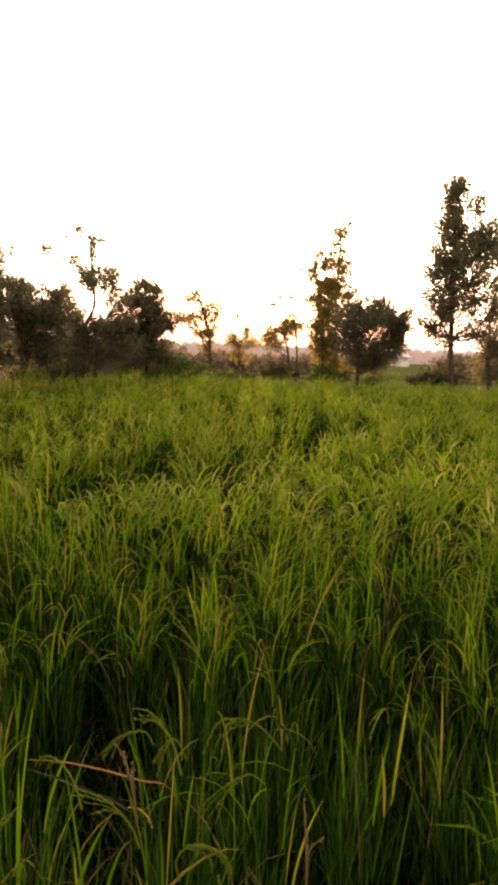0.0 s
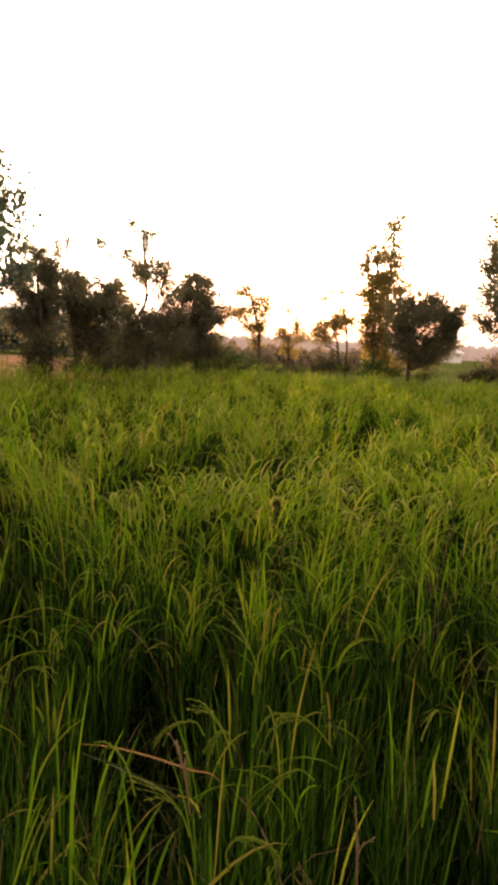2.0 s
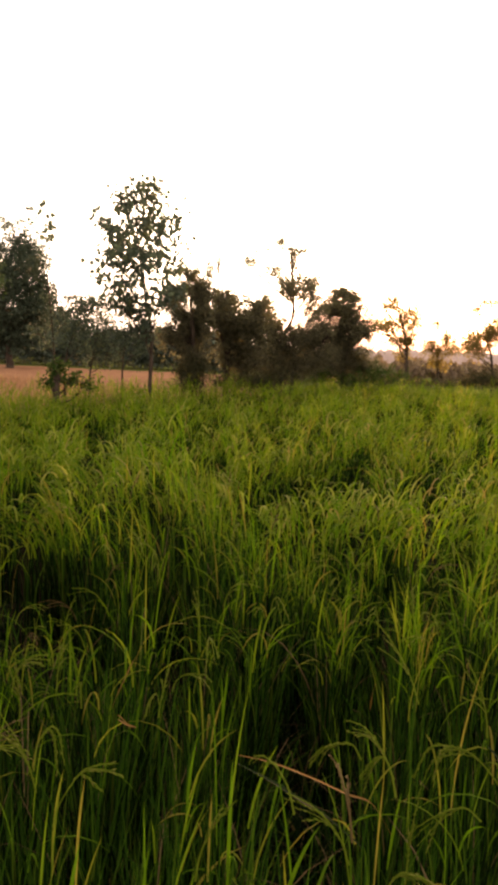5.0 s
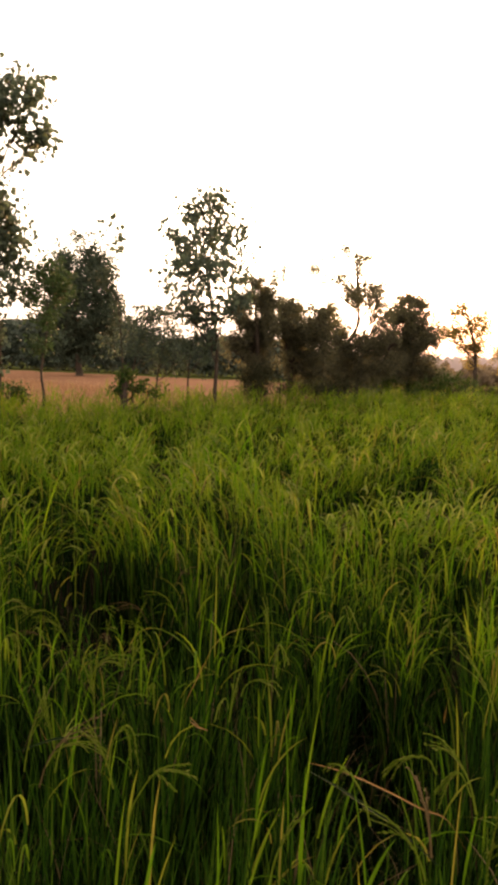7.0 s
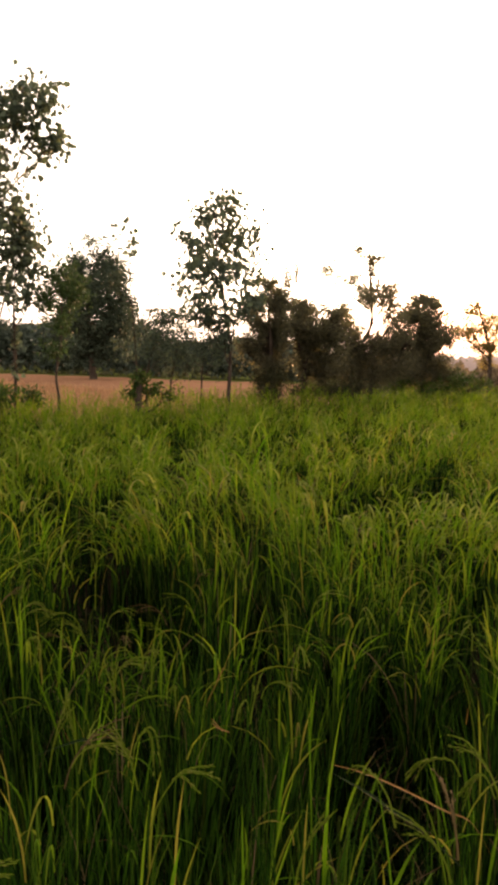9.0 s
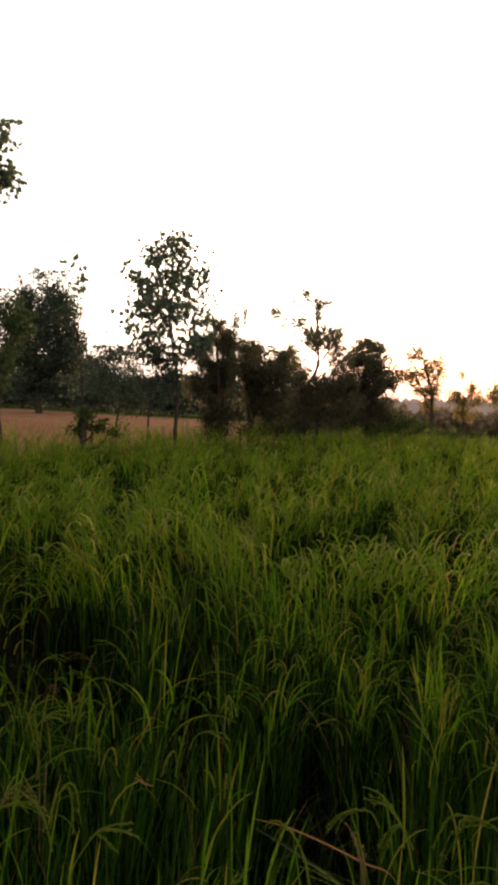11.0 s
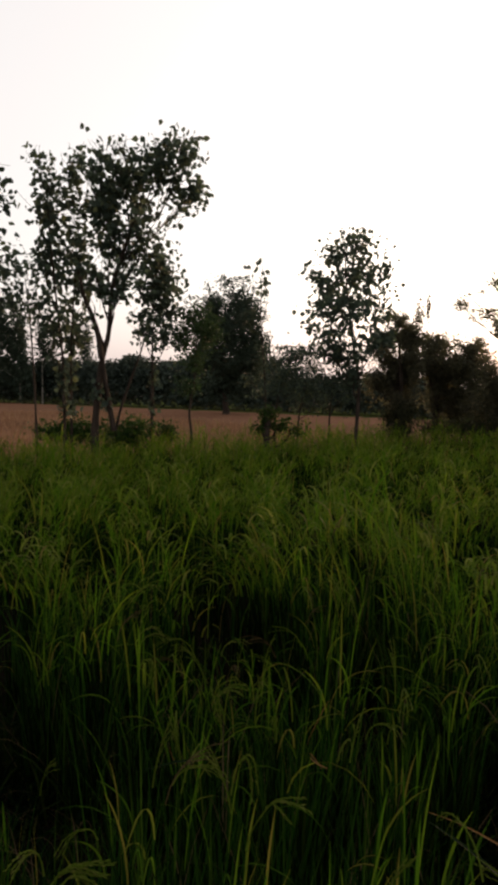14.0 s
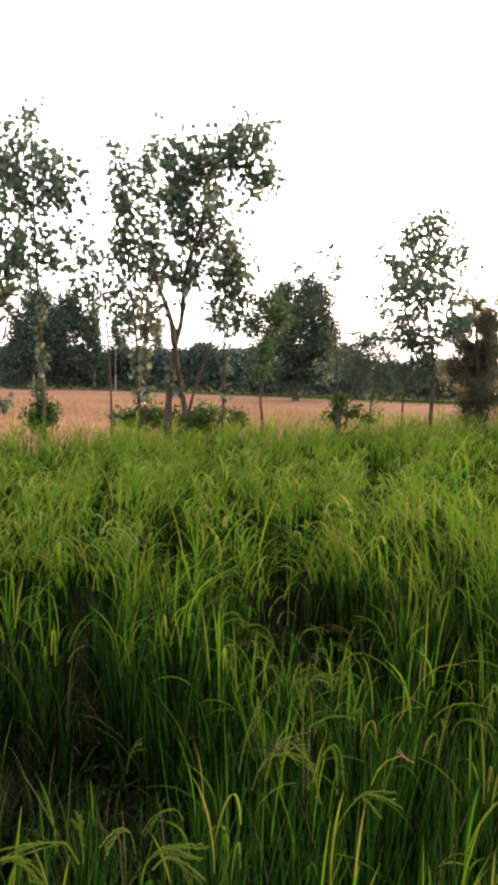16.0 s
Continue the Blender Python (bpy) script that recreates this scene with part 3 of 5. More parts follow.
tree("poplar", (-8.56, 6.72), 52.1,
     [(0.00, 0.00), (0.00, 0.84), (-0.04, 1.77), (-0.10, 2.63), (-0.17, 3.22)],
     [(-0.28, 3.22, 0.34, 0.36, 55), (-0.41, 2.87, 0.25, 0.23, 28), (-0.07, 2.80, 0.18, 0.32, 26)],
     "thin poplar sapling with sparse broad leaves", 0.045, 0.11, 13)
tree("poplar", (-8.15, 6.92), 49.9,
     [(-0.00, 0.00), (-0.00, 0.90), (-0.03, 1.94), (-0.10, 2.62), (-0.22, 3.79), (-0.28, 4.61)],
     [(-0.27, 3.62, 0.27, 0.71, 150), (-0.23, 4.37, 0.34, 0.49, 80), (-0.36, 4.85, 0.27, 0.27, 22), (-0.16, 2.62, 0.25, 0.49, 80), (-0.03, 1.77, 0.09, 0.30, 16), (-0.01, 1.25, 0.08, 0.18, 9)],
     "slim poplar standing close beside its neighbour", 0.055, 0.12, 14)
tree("poplar", (-8.31, 7.19), 49.3,
     [(0.00, 0.00), (0.00, 0.89), (-0.02, 1.96), (0.02, 2.84), (0.07, 3.88)],
     [(0.05, 3.36, 0.25, 0.73, 130), (0.02, 4.30, 0.27, 0.50, 80), (0.05, 2.49, 0.24, 0.41, 60), (0.01, 4.98, 0.20, 0.36, 26), (-0.01, 1.78, 0.08, 0.33, 18), (-0.00, 1.20, 0.07, 0.16, 8)],
     "slim poplar with leaves down its stem", 0.05, 0.12, 15)
tree("poplar_forked", (-7.78, 7.18), 47.5,
     [(0.00, 0.00), (0.00, 0.87), (0.05, 1.52), (0.11, 2.04), (0.20, 2.42), (0.26, 3.15), (0.47, 3.82), (0.67, 4.42)],
     [(0.37, 4.73, 0.39, 0.44, 190), (0.92, 4.92, 0.48, 0.39, 200), (1.30, 5.03, 0.35, 0.35, 120), (1.44, 4.62, 0.32, 0.26, 80), (0.76, 4.34, 0.39, 0.35, 130), (0.16, 4.23, 0.35, 0.39, 120), (0.12, 4.96, 0.35, 0.39, 70), (0.43, 3.49, 0.39, 0.44, 110), (0.01, 3.22, 0.31, 0.39, 70), (0.32, 5.20, 0.21, 0.11, 8), (1.04, 5.26, 0.26, 0.11, 10), (-0.05, 4.46, 0.26, 0.35, 55), (-0.13, 2.84, 0.16, 0.26, 40), (0.04, 1.54, 0.10, 0.23, 12), (0.18, 1.35, 0.11, 0.16, 9), (0.52, 3.95, 0.38, 0.3, 80), (0.2, 3.72, 0.34, 0.36, 80), (0.3, 3.05, 0.32, 0.3, 55), (0.75, 3.7, 0.28, 0.28, 45)],
     "forked poplar with the largest crown of the row", 0.13, 0.12, 16, [[(0.09, 2.02), (0.04, 2.38), (-0.08, 2.73), (-0.16, 2.92), (-0.25, 3.29)], [(0.29, 0.93), (0.21, 1.35), (0.14, 1.78), (0.12, 2.04)]])
tree("poplar", (-7.92, 7.77), 45.8,
     [(-0.00, 0.00), (-0.00, 0.94), (0.18, 1.62), (0.37, 2.17), (0.55, 2.89)],
     [(0.57, 3.07, 0.28, 0.37, 60), (0.70, 3.52, 0.24, 0.37, 55), (0.35, 2.71, 0.18, 0.20, 14)],
     "thin poplar leaning away from its neighbours", 0.06, 0.11, 17)
tree("poplar", (-7.52, 8.16), 42.9,
     [(0.00, 0.00), (0.00, 0.92), (-0.00, 1.81), (0.00, 2.44), (0.08, 3.16)],
     [(0.10, 3.33, 0.37, 0.46, 130), (0.28, 2.98, 0.28, 0.37, 70), (-0.07, 2.53, 0.28, 0.28, 45), (-0.04, 3.68, 0.26, 0.28, 40), (0.25, 2.45, 0.26, 0.22, 35), (0.01, 1.81, 0.08, 0.24, 12), (0.01, 1.36, 0.07, 0.17, 7)],
     "young poplar with a low rounded crown", 0.06, 0.11, 18)
tree("sapling", (-7.23, 8.81), 39.6,
     [(0.00, 0.00), (0.00, 0.82), (-0.04, 1.23), (0.04, 1.75), (0.06, 2.5)],
     [(0.0, 2.84, 0.26, 0.26, 260), (0.03, 2.55, 0.34, 0.32, 420), (0.24, 2.6, 0.22, 0.2, 170), (-0.24, 2.5, 0.22, 0.22, 170), (-0.04, 2.12, 0.28, 0.22, 200), (-0.03, 1.64, 0.26, 0.16, 150)],
     "small feathery sapling with fine green leaflets", 0.03, 0.05, 19)
tree("poplar", (-5.32, 11.09), 25.6,
     [(0.00, 0.00), (0.00, 0.81), (0.02, 1.42), (0.01, 1.91), (-0.12, 2.58), (-0.24, 3.45), (-0.30, 4.18)],
     [(-0.5, 3.55, 0.42, 0.46, 110), (-0.10, 3.82, 0.45, 0.46, 130), (-0.62, 2.97, 0.38, 0.4, 90), (-0.21, 3.06, 0.49, 0.45, 140), (0.24, 3.25, 0.42, 0.45, 100), (-0.42, 4.1, 0.36, 0.28, 56), (0.02, 4.24, 0.34, 0.22, 40), (-0.76, 3.7, 0.25, 0.25, 34), (-0.5, 2.49, 0.35, 0.33, 80), (0.3, 3.82, 0.27, 0.33, 46), (-0.27, 2.29, 0.31, 0.24, 50), (0.44, 2.7, 0.22, 0.34, 60), (-0.2, 4.4, 0.26, 0.12, 12), (0.12, 2.42, 0.3, 0.3, 60), (-0.1, 1.95, 0.2, 0.26, 36)],
     "single poplar with an open airy crown at the field edge", 0.085, 0.11, 20)
tree("sprig", (-6.61, 10.13), 33.2,
     [(0.00, 0.00), (0.00, 0.94), (-0.05, 1.88), (-0.14, 2.95), (-0.12, 3.95)],
     [(-0.1, 3.8, 0.16, 0.22, 12), (-0.3, 3.58, 0.18, 0.2, 12), (0.0, 3.32, 0.14, 0.2, 10), (-0.42, 3.8, 0.1, 0.12, 5)],
     "bare whip of a young poplar with a few top leaves", 0.025, 0.11, 21)
tree("broad_tree", (-5.56, 13.65), 22.1,
     [(0.00, 0.00), (0.00, 0.82), (0.01, 1.55), (-0.03, 2.26), (-0.07, 2.73)],
     [(-0.08, 2.79, 0.39, 0.39, 1000), (0.04, 2.14, 0.41, 0.54, 1400), (-0.18, 1.81, 0.34, 0.34, 600), (0.06, 1.36, 0.27, 0.34, 420), (0.02, 0.98, 0.22, 0.14, 120), (-0.35, 2.49, 0.29, 0.34, 450), (-0.15, 3.14, 0.24, 0.16, 150), (0.32, 3.33, 0.09, 0.34, 40), (0.52, 3.4, 0.06, 0.36, 36), (-0.58, 1.95, 0.22, 0.37, 130), (0.26, 2.74, 0.19, 0.29, 240)],
     "dense dark broadleaf tree clothed to its foot", 0.09, 0.075, 23)
tree("broad_tree", (-5.21, 14.85), 19.2,
     [(-0.00, 0.00), (-0.00, 0.86), (0.03, 1.57), (0.09, 2.08), (0.11, 2.46)],
     [(-0.15, 2.43, 0.47, 0.42, 1000), (0.37, 2.27, 0.52, 0.44, 1200), (-0.11, 1.87, 0.34, 0.39, 560), (0.41, 1.73, 0.49, 0.39, 800), (0.73, 2.21, 0.26, 0.36, 320), (-0.09, 2.77, 0.29, 0.21, 220), (0.74, 2.66, 0.17, 0.20, 110), (0.47, 1.3, 0.45, 0.2, 220), (-0.02, 1.44, 0.16, 0.34, 160)],
     "spreading dark broadleaf tree on the bank", 0.1, 0.08, 24)
tree("crook_tree", (-4.34, 16.37), 14.7,
     [(0.00, 0.00), (0.00, 0.91), (0.03, 1.60), (0.04, 1.98), (0.22, 2.35), (0.27, 2.68), (0.24, 3.02), (0.18, 3.75), (0.14, 4.3)],
     [(0.24, 3.09, 0.31, 0.25, 210), (0.15, 3.29, 0.25, 0.18, 110), (0.67, 3.02, 0.21, 0.36, 170), (0.26, 4.07, 0.28, 0.10, 90), (-0.12, 4.28, 0.18, 0.11, 55), (-0.86, 3.75, 0.21, 0.13, 60), (-0.19, 3.59, 0.24, 0.13, 80), (0.19, 3.82, 0.10, 0.20, 45), (0.57, 3.25, 0.21, 0.20, 80), (0.85, 2.61, 0.25, 0.34, 160), (-0.32, 2.68, 0.22, 0.31, 100), (-0.17, 2.34, 0.22, 0.20, 80), (-0.42, 4.1, 0.26, 0.06, 16), (-0.7, 4.02, 0.2, 0.05, 8), (0.14, 4.5, 0.22, 0.06, 12), (0.5, 4.56, 0.2, 0.04, 6), (-0.52, 3.62, 0.22, 0.07, 18), (0.42, 3.6, 0.24, 0.1, 20), (0.78, 3.45, 0.2, 0.12, 16)],
     "tall crooked tree with bare limbs and a few leaf tufts", 0.09, 0.07, 25)
tree("broad_tree", (-4.01, 16.25), 13.7,
     [(0.00, 0.00), (0.00, 0.86), (0.04, 1.47), (0.08, 1.87)],
     [(-0.17, 1.80, 0.42, 0.36, 520), (0.31, 1.98, 0.47, 0.36, 720), (0.11, 1.34, 0.64, 0.39, 850), (0.65, 1.61, 0.36, 0.42, 480), (-0.49, 2.05, 0.25, 0.42, 220), (-0.57, 1.46, 0.36, 0.44, 480), (0.75, 1.99, 0.25, 0.30, 160)],
     "low bushy tree under a crooked trunk", 0.07, 0.075, 26)
tree("broad_tree", (-3.05, 17.87), 9.5,
     [(-0.00, 0.00), (-0.00, 0.92), (-0.01, 1.64), (-0.01, 2.35), (-0.04, 2.92)],
     [(-0.08, 2.69, 0.51, 0.42, 800), (0.21, 2.33, 0.54, 0.57, 1100), (-0.24, 2.12, 0.45, 0.51, 700), (0.09, 1.67, 0.63, 0.48, 1000), (-0.28, 3.09, 0.27, 0.18, 90), (0.18, 3.09, 0.27, 0.24, 130), (0.56, 2.21, 0.21, 0.36, 170), (-0.30, 1.32, 0.48, 0.36, 480), (0.51, 1.28, 0.42, 0.27, 300), (-0.45, 2.71, 0.21, 0.36, 140), (-0.57, 2.32, 0.24, 0.45, 150), (-0.08, 3.12, 0.21, 0.17, 70)],
     "rounded broadleaf tree with ragged top", 0.09, 0.08, 27)
tree("low_bush", (-3.61, 17.26), 11.7,
     [(0.00, 0.00), (0.00, 0.89), (-0.01, 1.06)],
     [(-0.01, 1.06, 0.38, 0.18, 420), (1.62, 1.21, 0.32, 0.15, 260), (0.96, 1.02, 0.44, 0.13, 300), (2.03, 1.11, 0.29, 0.10, 150)],
     "low weedy bush along the field bank", 0.03, 0.06, 28)
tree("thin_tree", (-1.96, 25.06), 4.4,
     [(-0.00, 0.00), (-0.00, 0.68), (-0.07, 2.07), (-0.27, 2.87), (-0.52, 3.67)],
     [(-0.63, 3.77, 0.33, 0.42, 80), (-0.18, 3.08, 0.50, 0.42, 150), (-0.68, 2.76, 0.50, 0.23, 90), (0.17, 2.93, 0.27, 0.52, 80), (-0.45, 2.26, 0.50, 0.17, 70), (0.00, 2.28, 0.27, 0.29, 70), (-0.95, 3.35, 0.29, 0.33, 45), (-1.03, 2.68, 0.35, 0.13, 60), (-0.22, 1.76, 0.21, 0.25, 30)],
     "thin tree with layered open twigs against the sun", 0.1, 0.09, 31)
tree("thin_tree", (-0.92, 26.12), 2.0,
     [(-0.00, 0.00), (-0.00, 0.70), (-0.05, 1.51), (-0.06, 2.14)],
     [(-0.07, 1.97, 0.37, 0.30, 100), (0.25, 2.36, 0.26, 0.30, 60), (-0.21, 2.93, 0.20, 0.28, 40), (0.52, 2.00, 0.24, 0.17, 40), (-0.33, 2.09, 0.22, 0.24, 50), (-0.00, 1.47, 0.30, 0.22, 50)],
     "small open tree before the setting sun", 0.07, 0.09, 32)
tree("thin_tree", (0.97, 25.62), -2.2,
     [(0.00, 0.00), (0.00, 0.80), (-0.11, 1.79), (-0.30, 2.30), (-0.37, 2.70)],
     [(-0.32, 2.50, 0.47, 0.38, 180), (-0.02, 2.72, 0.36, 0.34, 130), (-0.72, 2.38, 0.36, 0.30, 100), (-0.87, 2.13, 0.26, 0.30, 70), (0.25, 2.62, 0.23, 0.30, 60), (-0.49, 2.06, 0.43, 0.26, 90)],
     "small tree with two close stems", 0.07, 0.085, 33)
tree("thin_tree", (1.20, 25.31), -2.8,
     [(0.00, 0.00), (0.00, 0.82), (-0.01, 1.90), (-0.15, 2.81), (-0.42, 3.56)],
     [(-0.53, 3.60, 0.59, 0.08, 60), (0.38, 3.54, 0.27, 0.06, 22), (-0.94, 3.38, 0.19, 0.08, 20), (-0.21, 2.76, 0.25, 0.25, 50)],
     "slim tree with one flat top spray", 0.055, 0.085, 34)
tree("undergrowth", (0.62, 24.13), -1.5,
     [(0.00, 0.00), (0.00, 0.75), (-0.02, 1.08)],
     [(-0.02, 1.02, 0.48, 0.28, 520), (-0.50, 0.88, 0.28, 0.16, 150), (0.47, 0.93, 0.28, 0.16, 150)],
     "dark round bush at the far field edge", 0.03, 0.07, 35)
tree("airy_poplar", (2.14, 24.54), -5.1,
     [(-0.00, 0.00), (-0.00, 0.81), (-0.10, 2.22), (-0.09, 3.38), (-0.13, 4.72), (-0.20, 5.29)],
     [(-0.15, 5.01, 0.31, 0.45, 170), (-0.42, 4.60, 0.22, 0.41, 80), (-0.68, 4.45, 0.27, 0.18, 60), (0.01, 4.15, 0.41, 0.51, 260), (-0.26, 3.72, 0.31, 0.41, 170), (-0.17, 2.96, 0.35, 0.51, 220), (0.02, 3.23, 0.45, 0.51, 280), (-0.25, 2.13, 0.27, 0.41, 150), (0.05, 1.79, 0.39, 0.41, 240)],
     "columnar poplar hazy against the bright sky", 0.1, 0.1, 36)
tree("airy_poplar", (2.64, 25.00), -6.1,
     [(0.00, 0.00), (0.00, 0.82), (-0.09, 2.25), (-0.13, 3.43), (-0.10, 4.79), (-0.04, 5.75)],
     [(-0.07, 5.72, 0.27, 0.52, 170), (0.06, 6.04, 0.23, 0.27, 50), (-0.12, 5.06, 0.35, 0.52, 220), (0.13, 4.80, 0.27, 0.42, 120), (-0.15, 4.21, 0.44, 0.58, 300), (0.29, 3.91, 0.38, 0.35, 150), (-0.09, 3.32, 0.52, 0.52, 340), (-0.23, 2.60, 0.50, 0.54, 340), (-0.21, 1.81, 0.50, 0.54, 340), (-0.09, 1.21, 0.46, 0.29, 200)],
     "columnar poplar standing tight beside another", 0.1, 0.1, 37)
tree("broad_tree", (3.08, 22.42), -7.9,
     [(0.00, 0.00), (0.00, 0.67), (-0.01, 1.49), (0.05, 2.20)],
     [(-0.27, 2.58, 0.68, 0.64, 1400), (0.40, 2.81, 0.83, 0.60, 1700), (1.01, 2.59, 0.60, 0.64, 1300), (-0.08, 1.88, 0.75, 0.64, 1500), (0.77, 1.84, 0.83, 0.56, 1500), (1.37, 2.81, 0.36, 0.49, 260), (0.50, 3.30, 0.45, 0.26, 260), (-0.24, 3.11, 0.38, 0.24, 200), (1.36, 2.18, 0.30, 0.38, 220), (0.37, 1.42, 0.75, 0.30, 700)],
     "low round-crowned tree with a dense dark crown", 0.1, 0.085, 38)
tree("low_bush", (2.14, 22.84), -5.4,
     [(0.00, 0.00), (0.00, 0.79), (-0.02, 1.01)],
     [(-0.11, 1.00, 0.42, 0.27, 600), (1.42, 0.86, 0.46, 0.11, 220), (0.44, 0.88, 0.38, 0.15, 260)],
     "low bushes at the far field edge", 0.03, 0.07, 39)
tree("undergrowth", (5.24, 21.30), -13.9,
     [(0.00, 0.00), (0.00, 0.74), (-0.02, 0.98)],
     [(-0.02, 0.98, 0.55, 0.24, 900), (-0.52, 0.86, 0.33, 0.13, 260), (0.57, 1.04, 0.40, 0.25, 350)],
     "dark mounded bush at the field corner", 0.03, 0.07, 40)
tree("tall_poplar", (5.70, 20.87), -15.3,
     [(-0.00, 0.00), (-0.00, 0.74), (-0.06, 1.52), (-0.12, 2.70), (-0.20, 4.19), (-0.21, 5.50), (-0.18, 6.46)],
     [(-0.15, 6.67, 0.38, 0.29, 200), (-0.43, 6.37, 0.30, 0.32, 160), (-0.10, 5.95, 0.48, 0.48, 360), (0.44, 6.13, 0.25, 0.47, 110), (-0.38, 5.44, 0.43, 0.47, 300), (0.20, 5.17, 0.68, 0.54, 600), (0.79, 5.16, 0.54, 0.47, 430), (-0.60, 4.82, 0.32, 0.36, 150), (-0.84, 4.29, 0.32, 0.27, 130), (-0.23, 4.36, 0.57, 0.52, 480), (0.56, 4.52, 0.68, 0.45, 540), (-0.45, 3.68, 0.59, 0.47, 460), (0.61, 3.84, 0.75, 0.25, 330), (-0.54, 3.10, 0.52, 0.39, 340), (0.46, 3.28, 0.68, 0.30, 340), (1.02, 3.02, 0.39, 0.39, 200), (-0.75, 2.55, 0.43, 0.27, 150), (-0.24, 2.30, 0.38, 0.39, 220), (0.69, 2.39, 0.54, 0.20, 130)],
     "tall full poplar with a tapering leafy crown", 0.15, 0.1, 41)
tree("tall_poplar", (7.00, 21.31), -18.3,
     [(0.00, 0.00), (0.00, 0.70), (-0.10, 1.57), (-0.11, 2.94), (0.11, 4.29)],
     [(0.13, 5.12, 0.74, 0.93, 560), (0.32, 3.62, 0.84, 0.93, 620), (0.10, 2.00, 0.63, 0.52, 520), (-0.11, 1.31, 0.48, 0.56, 560), (0.83, 4.29, 0.74, 1.30, 560)],
     "leaning poplar in the corner group of trees", 0.13, 0.1, 42)
tree("far_tree", (-33.56, 44.95), 36.4,
     [(0.00, 0.00), (0.00, 0.28), (-0.12, 1.49), (-0.26, 3.33), (-0.45, 5.16)],
     [(0.48, 10.35, 1.2, 0.75, 300), (-0.76, 8.75, 1.31, 1.2, 750), (1.43, 8.55, 1.31, 1.21, 750), (0.42, 7.22, 2.15, 1.40, 1200), (-1.64, 6.70, 0.93, 1.21, 420), (2.40, 6.57, 0.75, 1.40, 380), (-0.21, 4.94, 1.96, 1.59, 1200), (1.73, 4.51, 1.50, 1.68, 1000), (-1.72, 4.46, 0.93, 1.21, 420), (0.54, 2.65, 1.78, 1.21, 800), (-0.84, 2.40, 1.21, 0.93, 420), (3.16, 5.67, 0.47, 0.75, 60), (-2.35, 5.59, 0.56, 0.65, 70)],
     "big dark shade tree beyond the ripe field", 0.35, 0.3, 51)
tree("far_conifer", (-80.86, 50.03), 58.3,
     [(0.00, 0.00), (0.00, 0.07), (0.04, 5.30), (0.09, 11.22)],
     [(-1.01, 6.75, 2.38, 4.76, 900), (1.15, 9.06, 1.90, 3.96, 600), (2.94, 7.65, 1.74, 3.96, 600), (5.15, 9.99, 2.06, 3.17, 520), (7.37, 8.58, 1.59, 3.57, 420), (-0.26, 11.94, 1.43, 1.90, 160), (1.17, 12.02, 0.79, 1.43, 60), (5.16, 12.61, 1.27, 1.27, 90), (2.92, 3.89, 4.76, 3.17, 1200), (8.12, 4.81, 1.59, 3.17, 300), (-2.45, 3.75, 2.06, 3.17, 500)],
     "clump of dark upright trees beyond the ripe field", 0.3, 0.42, 52)
tree("far_conifer", (-80.42, 59.57), 53.5,
     [(0.00, 0.00), (0.00, 0.13), (-0.08, 4.16), (0.01, 8.16), (-0.07, 12.13)],
     [(-0.15, 10.54, 0.67, 3.34, 90), (0.01, 7.36, 0.83, 2.50, 90)],
     "slim far tree with a pale stem", 0.2, 0.35, 53)
tree("far_conifer", (-77.07, 60.68), 51.8,
     [(0.00, 0.00), (0.00, 0.21), (-0.01, 4.18), (-0.01, 8.12)],
     [(-0.01, 8.12, 1.14, 2.78, 200), (-0.10, 10.48, 0.65, 1.64, 50), (1.00, 7.37, 0.98, 1.96, 100)],
     "slim far tree over the hedge", 0.2, 0.35, 54)
tree("far_conifer", (-73.09, 65.42), 48.2,
     [(0.00, 0.00), (0.00, 0.31), (-0.10, 2.72), (-0.28, 5.92), (-0.39, 9.89)],
     [(-0.38, 8.70, 0.82, 3.27, 170), (-0.04, 5.13, 0.98, 1.96, 120)],
     "slim far poplar with a pale stem", 0.22, 0.35, 55)
tree("undergrowth", (-5.29, 14.40), 20.1,
     [(-0.00, 0.00), (-0.00, 0.81), (-0.00, 0.93)],
     [(0.50, 0.88, 0.30, 0.12, 110), (1.00, 0.95, 0.33, 0.16, 170), (1.49, 1.0, 0.36, 0.18, 200)],
     "dark weedy undergrowth beneath the bank trees", 0.03, 0.06, 61)
tree("undergrowth", (-4.98, 14.81), 18.8,
     [(0.00, 0.00), (0.00, 0.69), (0.00, 0.84)],
     [(-0.35, 0.92, 0.34, 0.18, 170), (0.24, 0.92, 0.39, 0.2, 200), (0.71, 0.98, 0.31, 0.24, 220)],
     "dark undergrowth beneath the bank trees", 0.03, 0.06, 62)
tree("undergrowth", (-2.48, 20.48), 6.9,
     [(0.00, 0.00), (0.00, 0.69), (-0.00, 0.89)],
     [(-0.34, 0.97, 0.41, 0.27, 420), (0.42, 0.87, 0.44, 0.17, 260), (1.35, 0.87, 0.44, 0.14, 220), (2.04, 0.89, 0.34, 0.14, 200)],
     "low undergrowth at the field corner", 0.03, 0.06, 63)
tree("undergrowth", (-5.48, 13.45), 22.1,
     [(0.00, 0.00), (0.00, 0.60), (0.02, 0.95)],
     [(0.0, 0.86, 0.34, 0.22, 420), (0.14, 1.2, 0.25, 0.24, 320), (-0.2, 1.15, 0.2, 0.2, 160)],
     "dark leafy growth round the foot of a broadleaf tree", 0.03, 0.06, 66)
